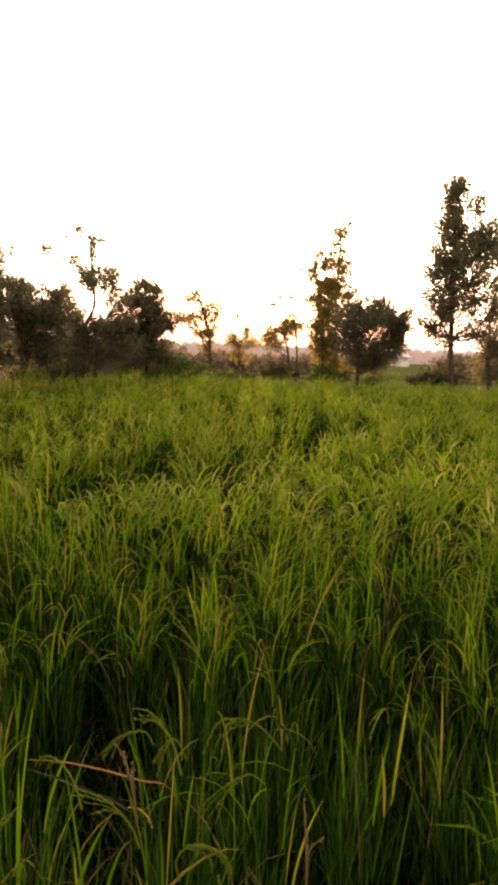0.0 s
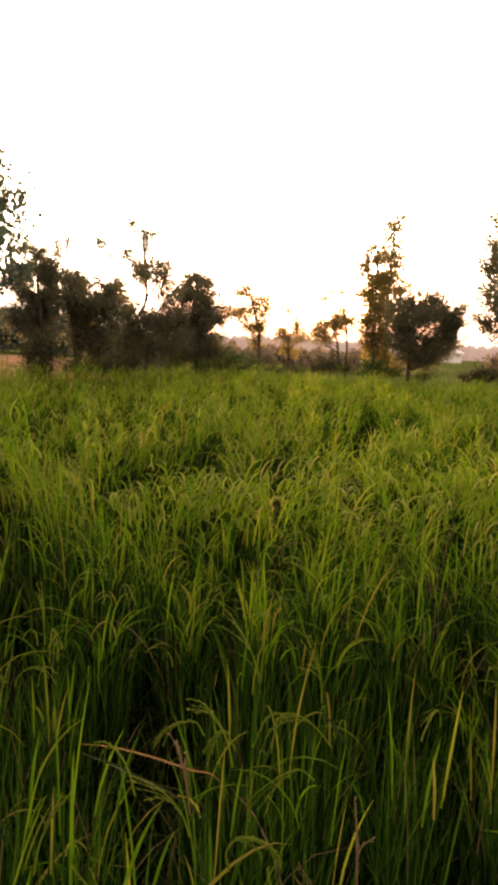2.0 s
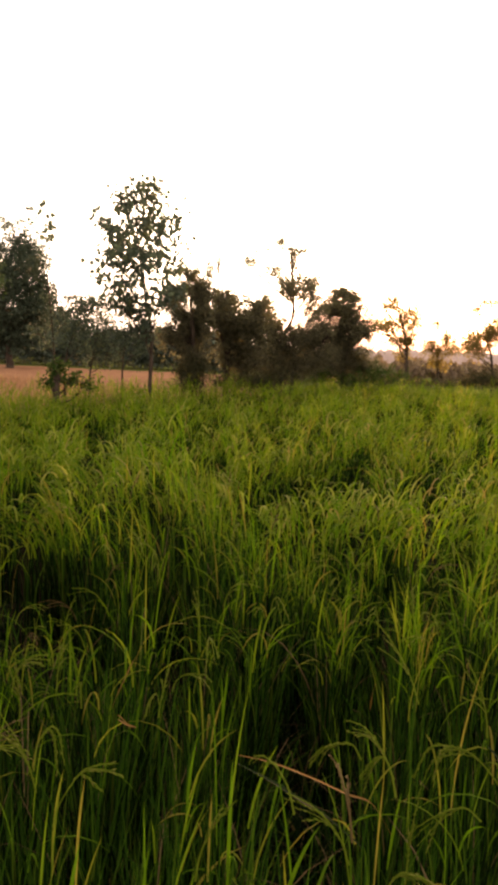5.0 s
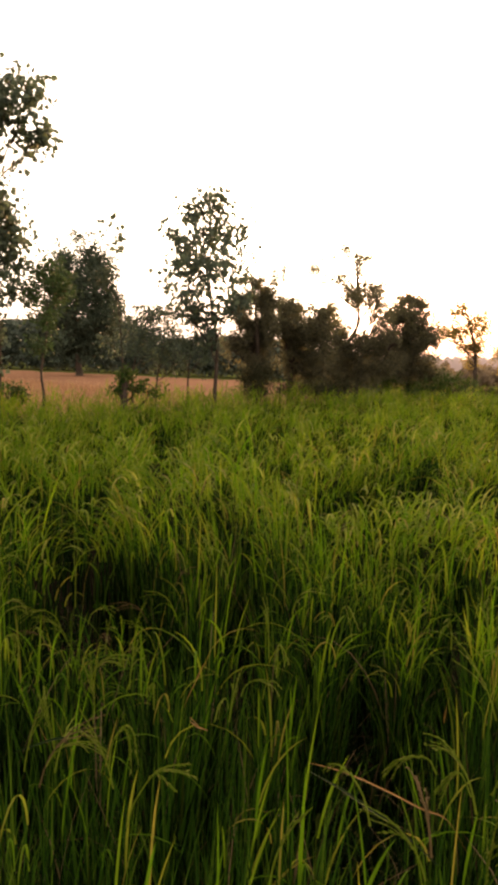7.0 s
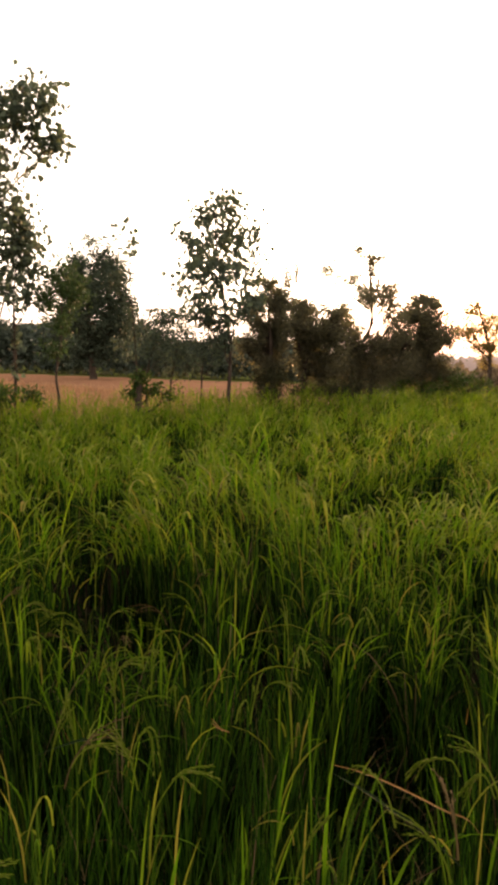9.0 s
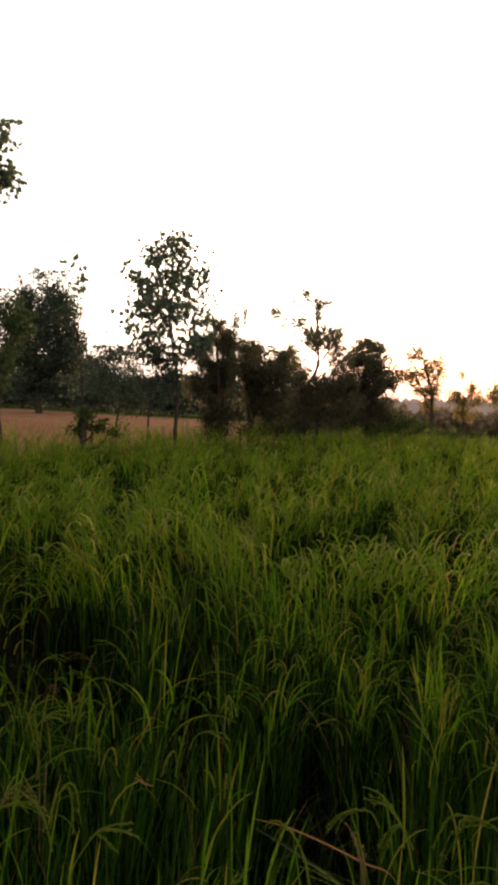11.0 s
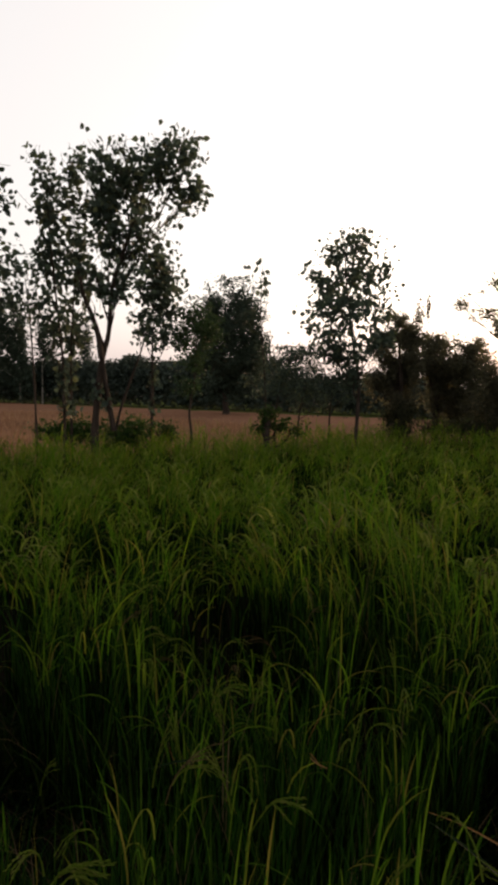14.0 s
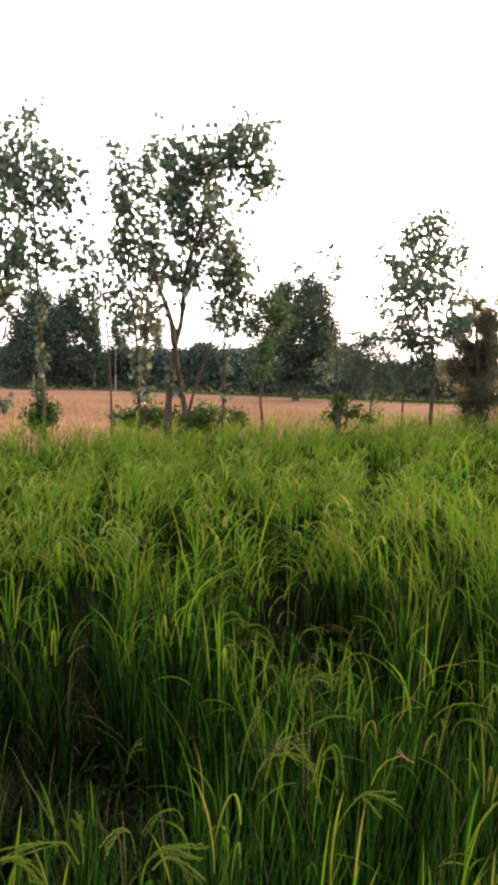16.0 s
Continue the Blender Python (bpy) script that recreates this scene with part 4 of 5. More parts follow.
tree("low_bush", (-8.43, 7.20), 49.7,
     [(0.00, 0.00), (0.00, 0.81), (-0.00, 0.88)],
     [(-0.22, 0.86, 0.28, 0.13, 260), (0.11, 0.90, 0.28, 0.17, 300), (1.14, 0.91, 0.33, 0.17, 340), (0.82, 0.87, 0.28, 0.13, 240), (1.56, 0.85, 0.18, 0.11, 120)],
     "leafy weeds round the feet of the poplars", 0.02, 0.07, 64)
tree("low_bush", (-9.02, 5.73), 57.9,
     [(-0.00, 0.00), (-0.00, 0.79), (0.00, 0.93)],
     [(0.02, 1.23, 0.11, 0.27, 140), (0.16, 0.94, 0.14, 0.12, 120), (-0.03, 0.85, 0.19, 0.12, 180)],
     "climbing weeds round the foot of a poplar", 0.02, 0.07, 65)
tree("scrub", (-6.48, 10.21), 32.5,
     [(0.00, 0.00), (0.00, 0.90), (0.03, 1.39), (0.14, 1.79)],
     [(0.18, 2.00, 0.28, 0.22, 330), (0.22, 2.37, 0.36, 0.03, 150), (0.36, 2.25, 0.32, 0.03, 130), (0.08, 2.17, 0.24, 0.03, 80), (0.35, 1.74, 0.26, 0.24, 300), (-0.01, 1.78, 0.20, 0.22, 220), (-0.40, 1.73, 0.18, 0.22, 110)],
     "thin leafy shrub with a green crown", 0.03, 0.065, 71)
tree("scrub", (-6.34, 10.77), 30.5,
     [(0.00, 0.00), (0.00, 0.89), (0.04, 1.30), (0.10, 1.70)],
     [(0.23, 1.90, 0.27, 0.27, 300), (0.30, 2.34, 0.29, 0.03, 110), (0.20, 2.18, 0.33, 0.03, 110), (0.08, 1.58, 0.23, 0.21, 220), (0.33, 1.50, 0.21, 0.17, 120)],
     "thin grey shrub in the scrubby gap", 0.028, 0.06, 72)
tree("scrub", (-6.03, 11.40), 27.9,
     [(0.00, 0.00), (0.00, 0.87), (0.01, 1.30), (0.06, 1.82)],
     [(0.09, 1.92, 0.32, 0.32, 360), (0.30, 1.62, 0.23, 0.28, 240), (-0.10, 1.59, 0.19, 0.23, 180), (0.13, 2.23, 0.19, 0.17, 90)],
     "twiggy shrub behind a single poplar", 0.03, 0.06, 73)
tree("stub", (-6.33, 9.72), 33.2,
     [(0.00, 0.00), (0.00, 0.88), (0.02, 1.03), (0.01, 1.15), (0.06, 1.30)],
     [(-0.10, 0.98, 0.21, 0.12, 160), (0.22, 1.04, 0.19, 0.12, 150), (0.04, 1.22, 0.15, 0.12, 120), (0.44, 0.95, 0.29, 0.09, 120), (0.01, 1.09, 0.15, 0.12, 130)],
     "dark cut stub smothered in low leafy shoots", 0.055, 0.07, 22)


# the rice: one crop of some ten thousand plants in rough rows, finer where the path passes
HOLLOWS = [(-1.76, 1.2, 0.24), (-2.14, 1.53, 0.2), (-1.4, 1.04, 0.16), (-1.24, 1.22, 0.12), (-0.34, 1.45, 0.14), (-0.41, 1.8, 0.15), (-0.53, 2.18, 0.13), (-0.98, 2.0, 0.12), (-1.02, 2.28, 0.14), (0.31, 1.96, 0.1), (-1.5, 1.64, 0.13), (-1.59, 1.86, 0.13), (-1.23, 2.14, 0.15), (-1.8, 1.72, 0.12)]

# taller tufts: place, reach, how much taller
TUFTS = [(-0.31, 5.84, 0.22, 1.24), (-1.1, 2.87, 0.3, 1.14), (-0.7, 2.63, 0.2, 1.1), (-1.9, 2.1, 0.3, 1.1)]


def hills(rng, step, low, high, jitter):
    """Transplanted hills in rough rows between two distances from the path."""
    gx, gy = np.meshgrid(np.arange(-11.5, 12.5, step), np.arange(-3.2, 20.5, step * 0.94))
    q = np.stack([gx.ravel() + rng.normal(0, jitter, gx.size), gy.ravel() + rng.normal(0, jitter, gx.size)], 1)
    d = np.hypot(q[:, 0], q[:, 1] - 0.1)
    return q[(d > low) & (d <= high)]


def arched(clumps, each, rng, start, size, width, segs, stiff, loose=0.9, spread=0.05, at=(0.0, 0.0)):
    """Upper leaves of a hill: some stand stiff, the rest arch over the way that the patch bends."""
    c = np.repeat(clumps, each, axis=0)
    n = len(c)
    way = np.repeat(drift(clumps[:, 0] + at[0], clumps[:, 1] + at[1]), each) + rng.normal(0, loose, n)
    up = rng.random(n) < stiff
    out = rng.uniform(0.0, 2.2 * spread, n)
    foot = np.stack([c[:, 0] + np.cos(way) * out * 0.6 + rng.normal(0, spread * 0.7, n), c[:, 1] + np.sin(way) * out * 0.6 + rng.normal(0, spread * 0.7, n), c[:, 2] * rng.uniform(*start, n)], 1)
    lean = np.where(up, np.abs(rng.normal(0.04, 0.1, n)), np.abs(rng.normal(0.2, 0.14, n)))
    droop = np.where(up, rng.uniform(0.05, 0.5, n), rng.uniform(1.1, 2.5, n))
    return blades(foot, way, lean, rng.uniform(*size, n) * c[:, 2], droop, rng.uniform(0.75, 1.3, n) * width, segs, rng, 1.2)


def rice_field():
    rng = np.random.default_rng(7)
    x, y = np.vstack([hills(rng, 0.21, 0.62, 3.0, 0.034), hills(rng, 0.3, 3.0, 6.5, 0.06), hills(rng, 0.33, 6.5, 11.0, 0.07), hills(rng, 0.3, 11.0, 99.0, 0.07)]).T
    edge = -8.9 + (y - 5.5) * 0.352
    dist = np.hypot(x, y - 0.1)
    keep = (x > edge) & (rng.random(x.size) > 0.06)
    keep &= np.array([noise.noise((a * 2.1, b * 2.1, 3.3)) > -0.2 for a, b in zip(x, y)]) | (dist > 9) | ((x > -0.2) & (dist < 3.2))
    for hx, hy, hr in HOLLOWS:
        keep &= np.hypot(x - hx, y - hy) > hr
    x, y, dist = x[keep], y[keep], dist[keep]
    lift = np.array([1.0 + 0.1 * noise.noise((a * 0.6, b * 0.6, 1.7)) + 0.14 * noise.noise((a * 1.4, b * 1.4, 8.1)) + 0.3 * noise.noise((a * 3.0, b * 3.0, 2.4)) for a, b in zip(x, y)])
    clumps = np.stack([x, y, lift * rng.uniform(0.86, 1.1, len(x))], 1)
    for tx, ty, tr, more in TUFTS:
        clumps[:, 2] *= 1 + (more - 1) * np.exp(-((clumps[:, 0] - tx) ** 2 + (clumps[:, 1] - ty) ** 2) / (tr * tr))
    by_trees = (x + 8.9 - (y - 5.5) * 0.5) / 1.12
    clumps[:, 2] *= 1 + 0.17 * np.exp(-(by_trees / 1.6) ** 2) * (y > 7.5)
    angle = np.degrees(np.arctan2(-x, y))
    front = (angle > -26) & (angle < 68)
    near, mid, far = front & (dist < 3.0), front & (dist >= 3.0) & (dist < 6.5), front & (dist >= 6.5) & (dist < 11.0)
    last = front & (dist >= 11.0)
    field = tagged(empty("rice_crop", 0, 8), "dense green rice crop with drooping yellowing ears", "rice", "", "stuff")

    def add(name, bits, mat, label=""):
        v, f = joined(bits)
        v = v - np.array([0, 8, 0])
        tagged(part(name, mesh_from(name, v, f, [mat]), field, label), kind="stuff")

    # the nearest plants, each a thing
    for x0, y0, tall in clumps[near]:
        close = math.hypot(x0, y0 - 0.1) < 1.8
        plant = tagged(empty("rice_plant", x0, y0, 0.03), "rice plant with upright green leaves and drooping tips" if close else "bushy rice plant with many drooping leaf tips", "rice plant", "rice plants nearest the path")
        c = np.array([[0.0, 0.0, tall]])
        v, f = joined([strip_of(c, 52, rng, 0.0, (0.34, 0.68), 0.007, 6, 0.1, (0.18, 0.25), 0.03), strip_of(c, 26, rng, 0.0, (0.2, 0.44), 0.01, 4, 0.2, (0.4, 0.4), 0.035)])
        part("foliage", mesh_from("foliage", v, f, [SHADED_RICE]), plant)
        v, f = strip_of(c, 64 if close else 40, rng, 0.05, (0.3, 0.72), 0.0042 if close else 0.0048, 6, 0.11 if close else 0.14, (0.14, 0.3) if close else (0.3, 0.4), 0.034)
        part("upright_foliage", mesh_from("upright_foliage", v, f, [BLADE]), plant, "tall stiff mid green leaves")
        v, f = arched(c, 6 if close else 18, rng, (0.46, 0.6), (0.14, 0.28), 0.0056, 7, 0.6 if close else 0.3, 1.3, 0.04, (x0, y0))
        part("top_foliage", mesh_from("top_foliage", v, f, [LIT_FLAG]), plant, "bent yellow green leaf tips")
        bunch, turn = rng.random() < (0.14 if close else 0.3), rng.uniform(0, 2 * math.pi)
        for _ in range(int(rng.integers(3, 6)) if bunch else int(rng.integers(0, 2 if close else 5))):
            brown = rng.random() < (0.15 if bunch else 0.03)
            way = turn if bunch else rng.uniform(0, 2 * math.pi)
            v, f = bent_ear(drooping_ear(tall, rng, 0.15 if bunch else 0.55 if close else 0.35, way), rng, 44 if close else 24, 4 if close else 3)
            part("ear", mesh_from("ear", v, f, [EAR_BROWN if brown else EAR]), plant, "withered brown bent ear of grain" if brown else "yellow green bent ear of grain")
        v, f = joined([strip_of(c, 4, rng, 0.0, (0.25, 0.55), 0.0045, 5, 0.5, (1.2, 0.6)), strip_of(c, 3, rng, 0.25, (0.2, 0.5), 0.003, 5, 0.5, (0.5, 0.4), 0.04), strip_of(c, int(rng.random() < 0.3), rng, 0.3, (0.25, 0.45), 0.005, 6, 0.2, (1.0, 0.5))])
        part("dry_foliage", mesh_from("dry_foliage", v, f, [RICE_DRY]), plant, "withered brown lower leaves")

    # the rest of the crop
    back, behind = ~front & (dist >= 4.5), ~front & (dist < 4.5)
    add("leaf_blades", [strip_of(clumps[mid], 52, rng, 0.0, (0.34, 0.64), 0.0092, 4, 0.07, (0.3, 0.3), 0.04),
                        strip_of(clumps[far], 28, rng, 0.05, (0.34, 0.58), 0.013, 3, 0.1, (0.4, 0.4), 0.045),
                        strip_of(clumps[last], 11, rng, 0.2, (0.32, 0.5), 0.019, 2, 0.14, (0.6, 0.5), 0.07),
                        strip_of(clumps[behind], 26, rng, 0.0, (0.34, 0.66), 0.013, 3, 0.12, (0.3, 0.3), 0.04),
                        strip_of(clumps[back], 9, rng, 0.1, (0.4, 0.7), 0.022, 2, 0.15, (0.6, 0.5), 0.07)], SHADED_RICE)
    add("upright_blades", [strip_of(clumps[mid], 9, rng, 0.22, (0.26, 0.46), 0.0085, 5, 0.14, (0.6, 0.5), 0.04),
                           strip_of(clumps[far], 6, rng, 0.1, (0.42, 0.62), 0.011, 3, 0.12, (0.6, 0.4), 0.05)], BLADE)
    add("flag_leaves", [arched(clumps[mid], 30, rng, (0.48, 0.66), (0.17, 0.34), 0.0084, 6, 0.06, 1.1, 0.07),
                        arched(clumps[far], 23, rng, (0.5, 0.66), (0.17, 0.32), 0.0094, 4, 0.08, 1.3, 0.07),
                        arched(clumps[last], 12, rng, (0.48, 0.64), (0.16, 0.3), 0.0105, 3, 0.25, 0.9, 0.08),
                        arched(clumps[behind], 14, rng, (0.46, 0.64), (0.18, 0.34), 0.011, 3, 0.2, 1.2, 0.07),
                        arched(clumps[back], 5, rng, (0.42, 0.62), (0.24, 0.42), 0.016, 3, 0.2, 1.1, 0.09)], LIT_FLAG)
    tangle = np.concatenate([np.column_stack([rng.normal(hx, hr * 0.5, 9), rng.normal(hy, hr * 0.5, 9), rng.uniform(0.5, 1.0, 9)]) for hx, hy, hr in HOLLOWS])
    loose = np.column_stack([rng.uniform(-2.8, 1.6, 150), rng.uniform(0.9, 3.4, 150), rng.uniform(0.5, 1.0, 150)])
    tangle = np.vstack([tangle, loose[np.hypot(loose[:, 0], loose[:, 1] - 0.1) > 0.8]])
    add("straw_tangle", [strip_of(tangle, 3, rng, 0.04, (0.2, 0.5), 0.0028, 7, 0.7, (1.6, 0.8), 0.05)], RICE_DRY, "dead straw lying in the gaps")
    # these weeds carry the gap's deep shade in their near-black leaf colour
    add("shaded_hollow_weeds", [strip_of(tangle, 40, rng, 0.02, (0.1, 0.34), 0.012, 4, 0.55, (1.2, 0.6), 0.07)], SHADED_RICE, "low weeds in a gap of the crop, darkened for its deep shade")
    ears_at, leaves_at = [], []
    ears_at.append(([(-0.165, 1.255, 0.774), (-0.181, 1.252, 0.8), (-0.209, 1.248, 0.798), (-0.236, 1.243, 0.785), (-0.254, 1.24, 0.76)], 110))
    ears_at.append(([(-0.108, 1.268, 0.742), (-0.127, 1.265, 0.78), (-0.148, 1.263, 0.769), (-0.166, 1.261, 0.733)], 110))
    ears_at.append(([(0.062, 1.241, 0.783), (0.035, 1.24, 0.815), (0.01, 1.239, 0.834), (-0.026, 1.238, 0.84), (-0.055, 1.238, 0.828), (-0.075, 1.237, 0.773)], 170))
    ears_at.append(([(0.034, 1.204, 0.743), (0.006, 1.204, 0.76), (-0.036, 1.204, 0.735), (-0.077, 1.204, 0.694)], 60))
    ears_at.append(([(-0.084, 0.975, 0.75), (-0.089, 0.974, 0.779), (-0.075, 0.975, 0.8), (-0.047, 0.978, 0.799), (-0.021, 0.981, 0.78), (-0.012, 0.981, 0.759)], 130))
    leaves_at.append(([(0.109, 1.233, 0.716), (0.091, 1.234, 0.784), (0.06, 1.235, 0.828), (0.03, 1.235, 0.86)], 0.015, False))
    leaves_at.append(([(-0.108, 1.296, 0.617), (-0.145, 1.282, 0.678), (-0.188, 1.267, 0.696), (-0.251, 1.244, 0.728), (-0.318, 1.22, 0.756), (-0.376, 1.2, 0.77)], 0.0065, True))
    leaves_at.append(([(-0.154, 1.253, 0.612), (-0.225, 1.228, 0.678), (-0.259, 1.216, 0.7), (-0.311, 1.197, 0.737), (-0.368, 1.177, 0.77)], 0.013, False))
    ears_at.append(([(-0.782, 0.616, 0.802), (-0.791, 0.602, 0.833), (-0.803, 0.584, 0.84), (-0.82, 0.557, 0.843), (-0.839, 0.527, 0.841)], 90))
    ears_at.append(([(-0.805, 0.49, 0.853), (-0.795, 0.507, 0.861), (-0.786, 0.524, 0.86), (-0.775, 0.542, 0.844), (-0.768, 0.555, 0.818)], 150))
    ears_at.append(([(-0.701, 0.659, 0.793), (-0.697, 0.663, 0.816), (-0.682, 0.679, 0.839), (-0.663, 0.699, 0.84), (-0.639, 0.723, 0.836)], 110))
    ears_at.append(([(-0.676, 0.657, 0.824), (-0.664, 0.67, 0.84), (-0.65, 0.686, 0.833), (-0.631, 0.707, 0.805)], 110))
    ears_at.append(([(-0.632, 1.028, 0.689), (-0.622, 1.033, 0.729), (-0.593, 1.049, 0.779), (-0.569, 1.062, 0.79), (-0.542, 1.077, 0.791)], 130))
    ears_at.append(([(-0.827, 0.655, 0.758), (-0.827, 0.655, 0.774), (-0.829, 0.652, 0.813), (-0.832, 0.648, 0.84)], 80))
    ears_at.append(([(-0.928, 1.206, 0.651), (-0.933, 1.202, 0.685), (-0.939, 1.197, 0.723), (-0.951, 1.187, 0.77)], 90))
    ears_at.append(([(-0.936, 1.355, 0.627), (-0.934, 1.356, 0.683), (-0.938, 1.353, 0.738), (-0.942, 1.351, 0.8)], 90))
    ears_at.append(([(-0.745, 1.301, 0.732), (-0.746, 1.301, 0.769), (-0.748, 1.299, 0.79), (-0.756, 1.295, 0.778)], 40))
    leaves_at.append(([(-0.757, 1.451, 0.655), (-0.741, 1.458, 0.698), (-0.712, 1.473, 0.77)], 0.008, True))
    leaves_at.append(([(-0.609, 1.279, 0.73), (-0.628, 1.27, 0.738), (-0.642, 1.263, 0.75)], 0.007, True))
    ears_at.append(([(-0.752, 1.148, 0.686), (-0.746, 1.152, 0.739), (-0.726, 1.164, 0.77), (-0.713, 1.173, 0.749), (-0.706, 1.177, 0.692)], 100))
    ears_at.append(([(-1.184, 1.327, 0.743), (-1.177, 1.334, 0.788), (-1.158, 1.35, 0.8), (-1.151, 1.356, 0.766), (-1.153, 1.355, 0.728)], 80))
    leaves_at.append(([(-0.819, 1.089, 0.696), (-0.811, 1.095, 0.743), (-0.822, 1.087, 0.76), (-0.889, 1.034, 0.741)], 0.01, False))
    leaves_at.append(([(-0.184, 1.543, 0.717), (-0.181, 1.544, 0.75), (-0.174, 1.544, 0.78)], 0.005, True))
    leaves_at.append(([(-0.657, 1.293, 0.74), (-0.647, 1.298, 0.728), (-0.634, 1.305, 0.708)], 0.005, True))
    leaves_at.append(([(-0.909, 1.138, 0.74), (-0.904, 1.143, 0.721), (-0.896, 1.15, 0.693)], 0.005, True))
    leaves_at.append(([(-0.744, 1.491, 0.716), (-0.735, 1.496, 0.737), (-0.723, 1.501, 0.76)], 0.005, True))
    for points, count in ears_at:
        v, f = bent_ear(points, rng, count, 5)
        part("ear", mesh_from("ear", v - np.array([0, 8, 0]), f, [EAR]), field, "bent yellow green rice ear")
    for points, width, dry in leaves_at:
        v, f = bent_leaf(points, width)
        part("long_leaf", mesh_from("long_leaf", v - np.array([0, 8, 0]), f, [ORANGE_LEAF if dry else SHADED_RICE]), field, "long dry orange leaf" if dry else "long bent green leaf")
    add("ears", [rough_ears(clumps[mid], 12, rng, 0.013, 5), rough_ears(clumps[far], 8, rng, 0.0138, 4), rough_ears(clumps[last], 5, rng, 0.015, 3)], EAR, "bent yellow green ears over the crop")


rice_field()


def weeds():
    """Tall grass and weeds along the bank and the foot of the trees."""
    rng = np.random.default_rng(21)
    n = 2000
    k = rng.random(n)
    side = rng.random(n) < 0.6
    x = np.where(side, -9.5 + k * 7.0, -3.6 + k * 14) + rng.normal(0, 0.3, n)
    y = np.where(side, 4.3 + k * 14.5, 21.2 + rng.normal(0, 0.35, n))
    c = np.stack([x, y, rng.uniform(0.5, 1.15, n)], 1)
    v, f = strip_of(c, 10, rng, 0.05, (0.35, 0.85), 0.014, 3, 0.3, (0.8, 0.6), 0.1)
    ob = new("bank_weeds", mesh_from("bank_weeds", v, f, [WEED]))
    tagged(ob, "rank green grass and weeds on the field bank", "weeds", "", "stuff")


weeds()


def straw():
    """Standing straw of the ripe field, thick near the bank."""
    rng = np.random.default_rng(31)
    n = 10000
    r = rng.random(n) ** 1.6
    along = rng.random(n)
    x = -10.3 + along * 6.5 - r * 34 - 0.3
    y = 2.0 + along * 18.0 + r * 16
    c = np.stack([x, y, rng.uniform(0.8, 1.15, n)], 1)
    v, f = strip_of(c, 3, rng, 0.02, (0.22, 0.42), 0.028, 2, 0.3, (0.5, 0.4), 0.16)
    ob = new("ripe_straw", mesh_from("ripe_straw", v, f, [RIPE]))
    tagged(ob, "dry reddish straw standing in the ripe field", "crop", "", "stuff")


straw()


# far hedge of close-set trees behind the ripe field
def far_hedge(start, end, height, seed, label, leaf_mat=HAZED_FAR_LEAF):
    rng = np.random.default_rng(seed)
    a, b = np.array(start), np.array(end)
    n = int(np.linalg.norm(b - a) * 160 * (1 + height * 0.5))
    k = rng.random(n)
    top = np.array([height * (0.74 + 0.24 * noise.noise((q * 9, seed, 0)) + 0.26 * noise.noise((q * 22, seed, 2)) + 0.22 * noise.noise((q * 60, seed, 4))) for q in k])
    z = top * rng.random(n) ** 0.6
    across = np.array([-(b - a)[1], (b - a)[0]]) / np.linalg.norm(b - a)
    xy = a + (b - a) * k[:, None] + across * rng.normal(0, 1.6, n)[:, None]
    v, f = leaves(np.column_stack([xy, z + 0.1]), 0.36 + 0.02 * height, rng, 0.7, 0.3, True)
    ob = new("far_hedge", mesh_from("far_hedge", v, f, [leaf_mat]))
    return tagged(ob, label, "hedge", "", "stuff")


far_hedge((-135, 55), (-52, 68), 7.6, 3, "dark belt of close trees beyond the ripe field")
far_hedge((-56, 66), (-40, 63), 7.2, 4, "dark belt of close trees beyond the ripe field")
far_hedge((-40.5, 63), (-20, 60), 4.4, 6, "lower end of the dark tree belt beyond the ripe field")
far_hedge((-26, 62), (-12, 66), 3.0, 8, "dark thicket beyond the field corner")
far_hedge((-14, 50), (6.5, 51.5), 1.9, 5, "low scrub across the open land, browned for sunlit haze", HAZED_SCRUB)
far_hedge((14, 54), (44, 58), 2.3, 7, "low scrub across the open land, browned for sunlit haze", HAZED_SCRUB)


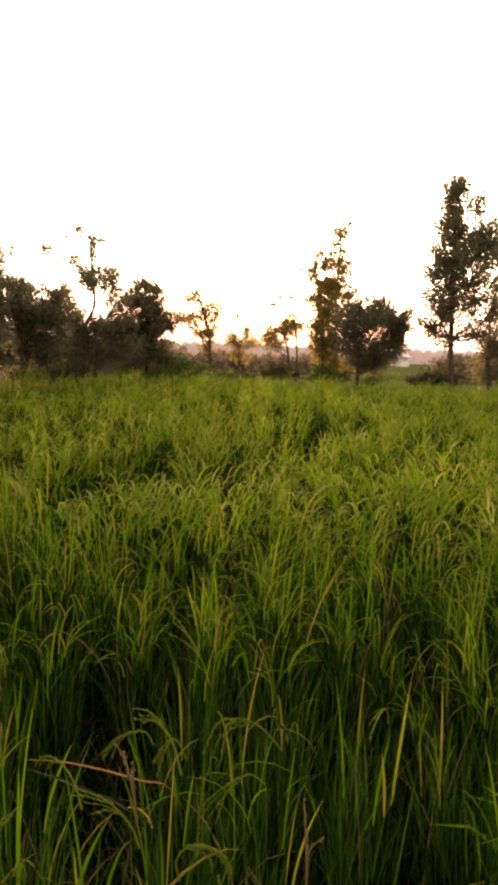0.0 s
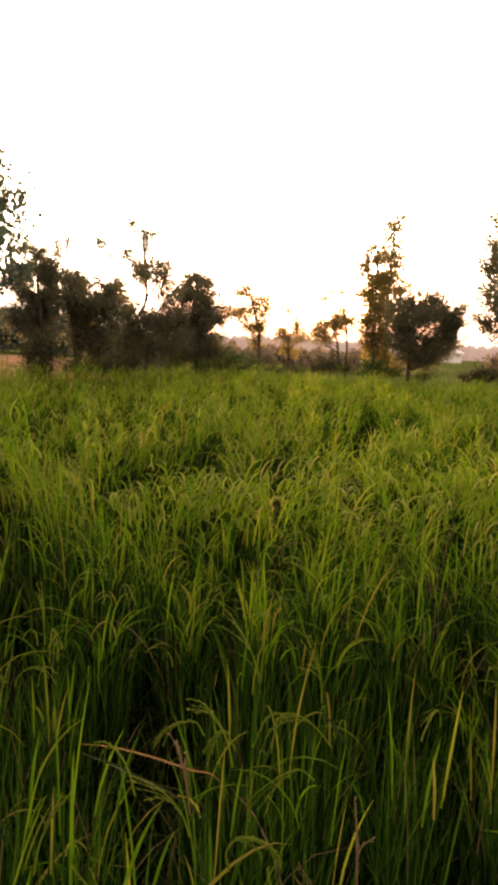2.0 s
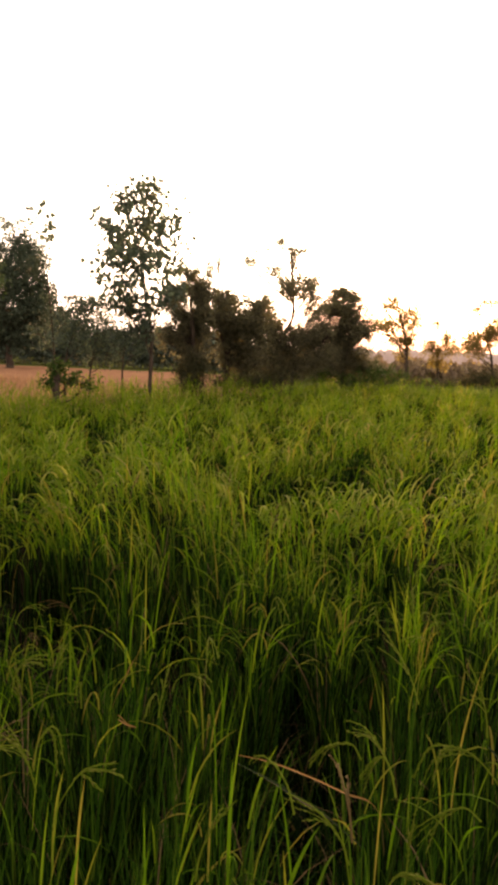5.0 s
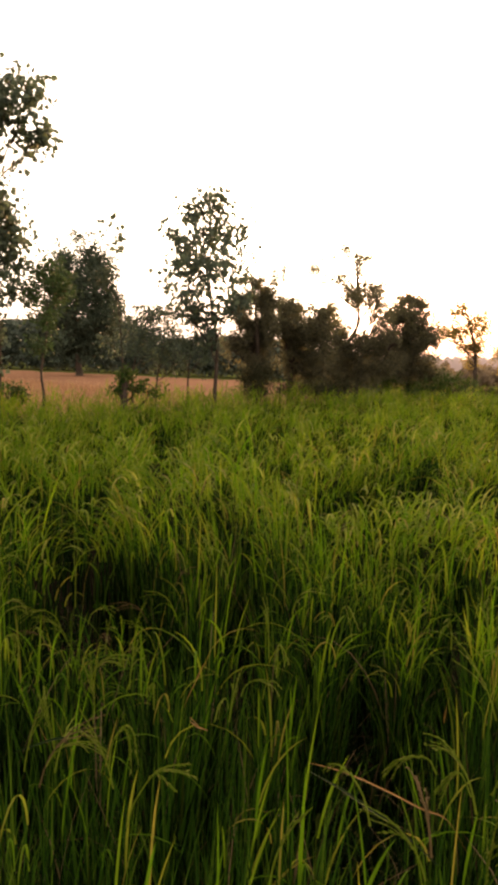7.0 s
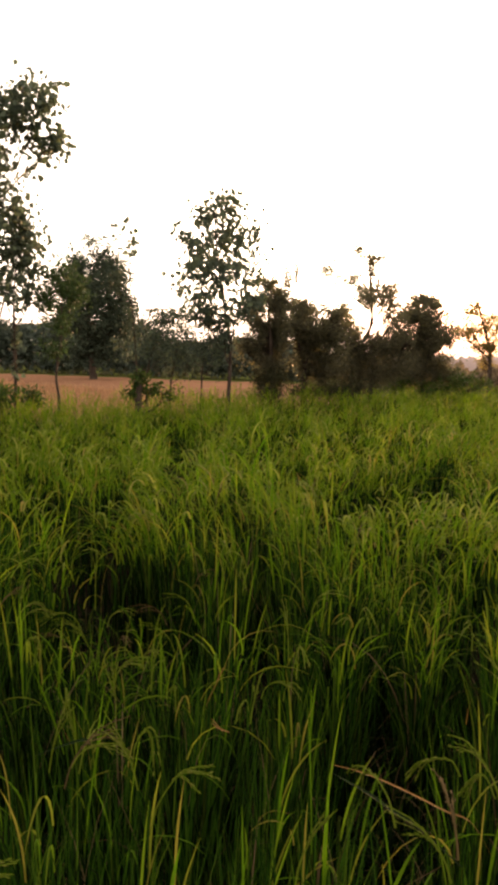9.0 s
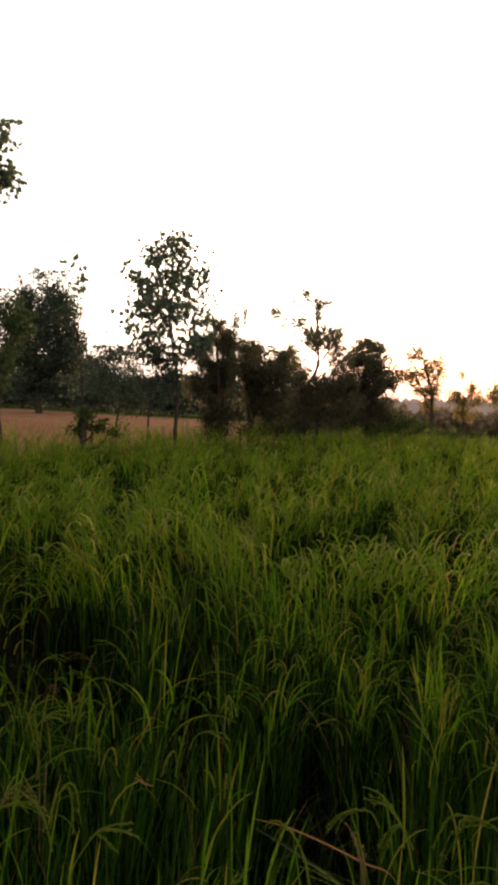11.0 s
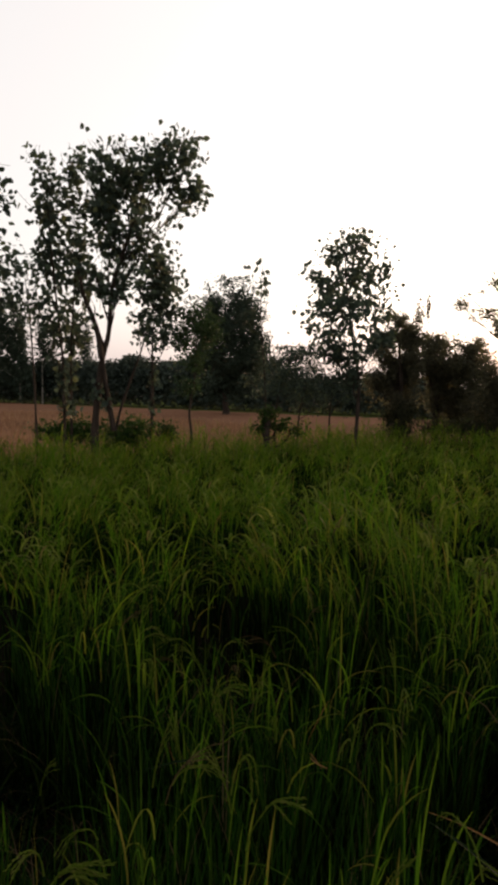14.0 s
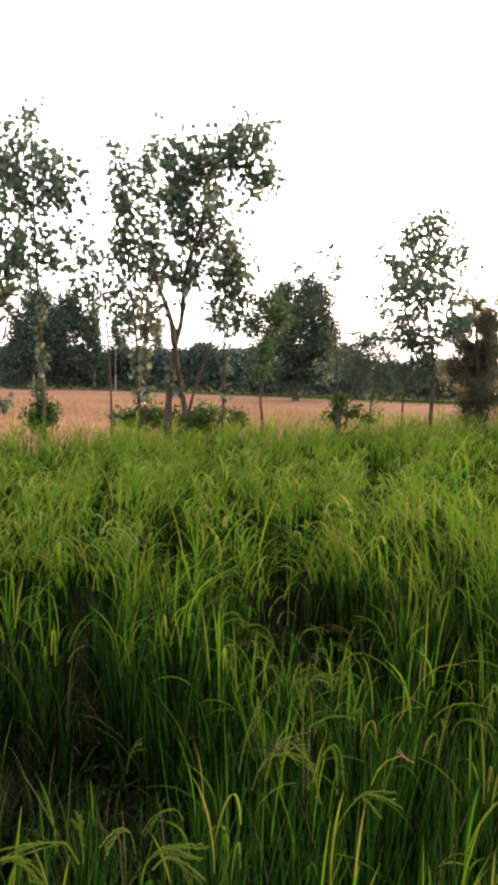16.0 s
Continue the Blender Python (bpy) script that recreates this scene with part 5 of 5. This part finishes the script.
def far_belt():
    """Hazy wooded horizon all round."""
    rng = np.random.default_rng(5)
    a = np.linspace(0, 2 * np.pi, 1800, endpoint=False)
    verts, R = [], 420.0
    for b in a:
        h = 8.6 + 1.2 * noise.noise((math.cos(b) * 9, math.sin(b) * 9, 2)) + 1.0 * noise.noise((math.cos(b) * 60, math.sin(b) * 60, 7)) + 2.2 * noise.noise((math.cos(b) * 170, math.sin(b) * 170, 9)) + 1.4 * noise.noise((math.cos(b) * 480, math.sin(b) * 480, 3))
        for q, z in ((R, -1.0), (R, h * 0.7), (R + 6, h), (R + 30, h * 0.8), (R + 30, -1.0)):
            verts.append((q * math.cos(b), q * math.sin(b), z))
    n = len(a)
    faces = [(k * 5 + j, ((k + 1) % n) * 5 + j, ((k + 1) % n) * 5 + j + 1, k * 5 + j + 1) for k in range(n) for j in range(4)]
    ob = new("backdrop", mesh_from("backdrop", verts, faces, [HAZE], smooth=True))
    tagged(ob, "hazy wooded horizon far beyond the fields", "backdrop", "", "structure")


far_belt()


def farm_shed(x, y, turn):
    """Small white building far off."""
    thing = tagged(empty("farm_building", x, y), "small white walled farm building with a grey roof", "building")
    thing.rotation_euler = (0, 0, radians(turn))
    bm = bmesh.new()
    bmesh.ops.create_cube(bm, size=1.0, matrix=Matrix.Translation((0, 0, 1.3)) @ Matrix.Diagonal((4.6, 3.4, 2.6, 1)))
    me = bpy.data.meshes.new("wall")
    bm.to_mesh(me)
    bm.free()
    me.materials.append(WALL)
    part("wall", me, thing)
    verts = [(-2.7, -2.1, 2.55), (2.7, -2.1, 2.55), (2.7, 0, 3.5), (-2.7, 0, 3.5), (2.7, 2.1, 2.55), (-2.7, 2.1, 2.55), (-2.7, -2.1, 2.67), (2.7, -2.1, 2.67), (2.7, 0, 3.62), (-2.7, 0, 3.62), (2.7, 2.1, 2.67), (-2.7, 2.1, 2.67)]
    faces = [(6, 7, 8, 9), (9, 8, 10, 11), (0, 3, 2, 1), (3, 5, 4, 2), (0, 1, 7, 6), (5, 11, 10, 4), (0, 6, 9, 3), (3, 9, 11, 5), (1, 2, 8, 7), (2, 4, 10, 8)]
    part("roof", mesh_from("roof", verts, faces, [TIN]), thing, "grey sheet roof")


farm_shed(38.6, 196.0, 20)
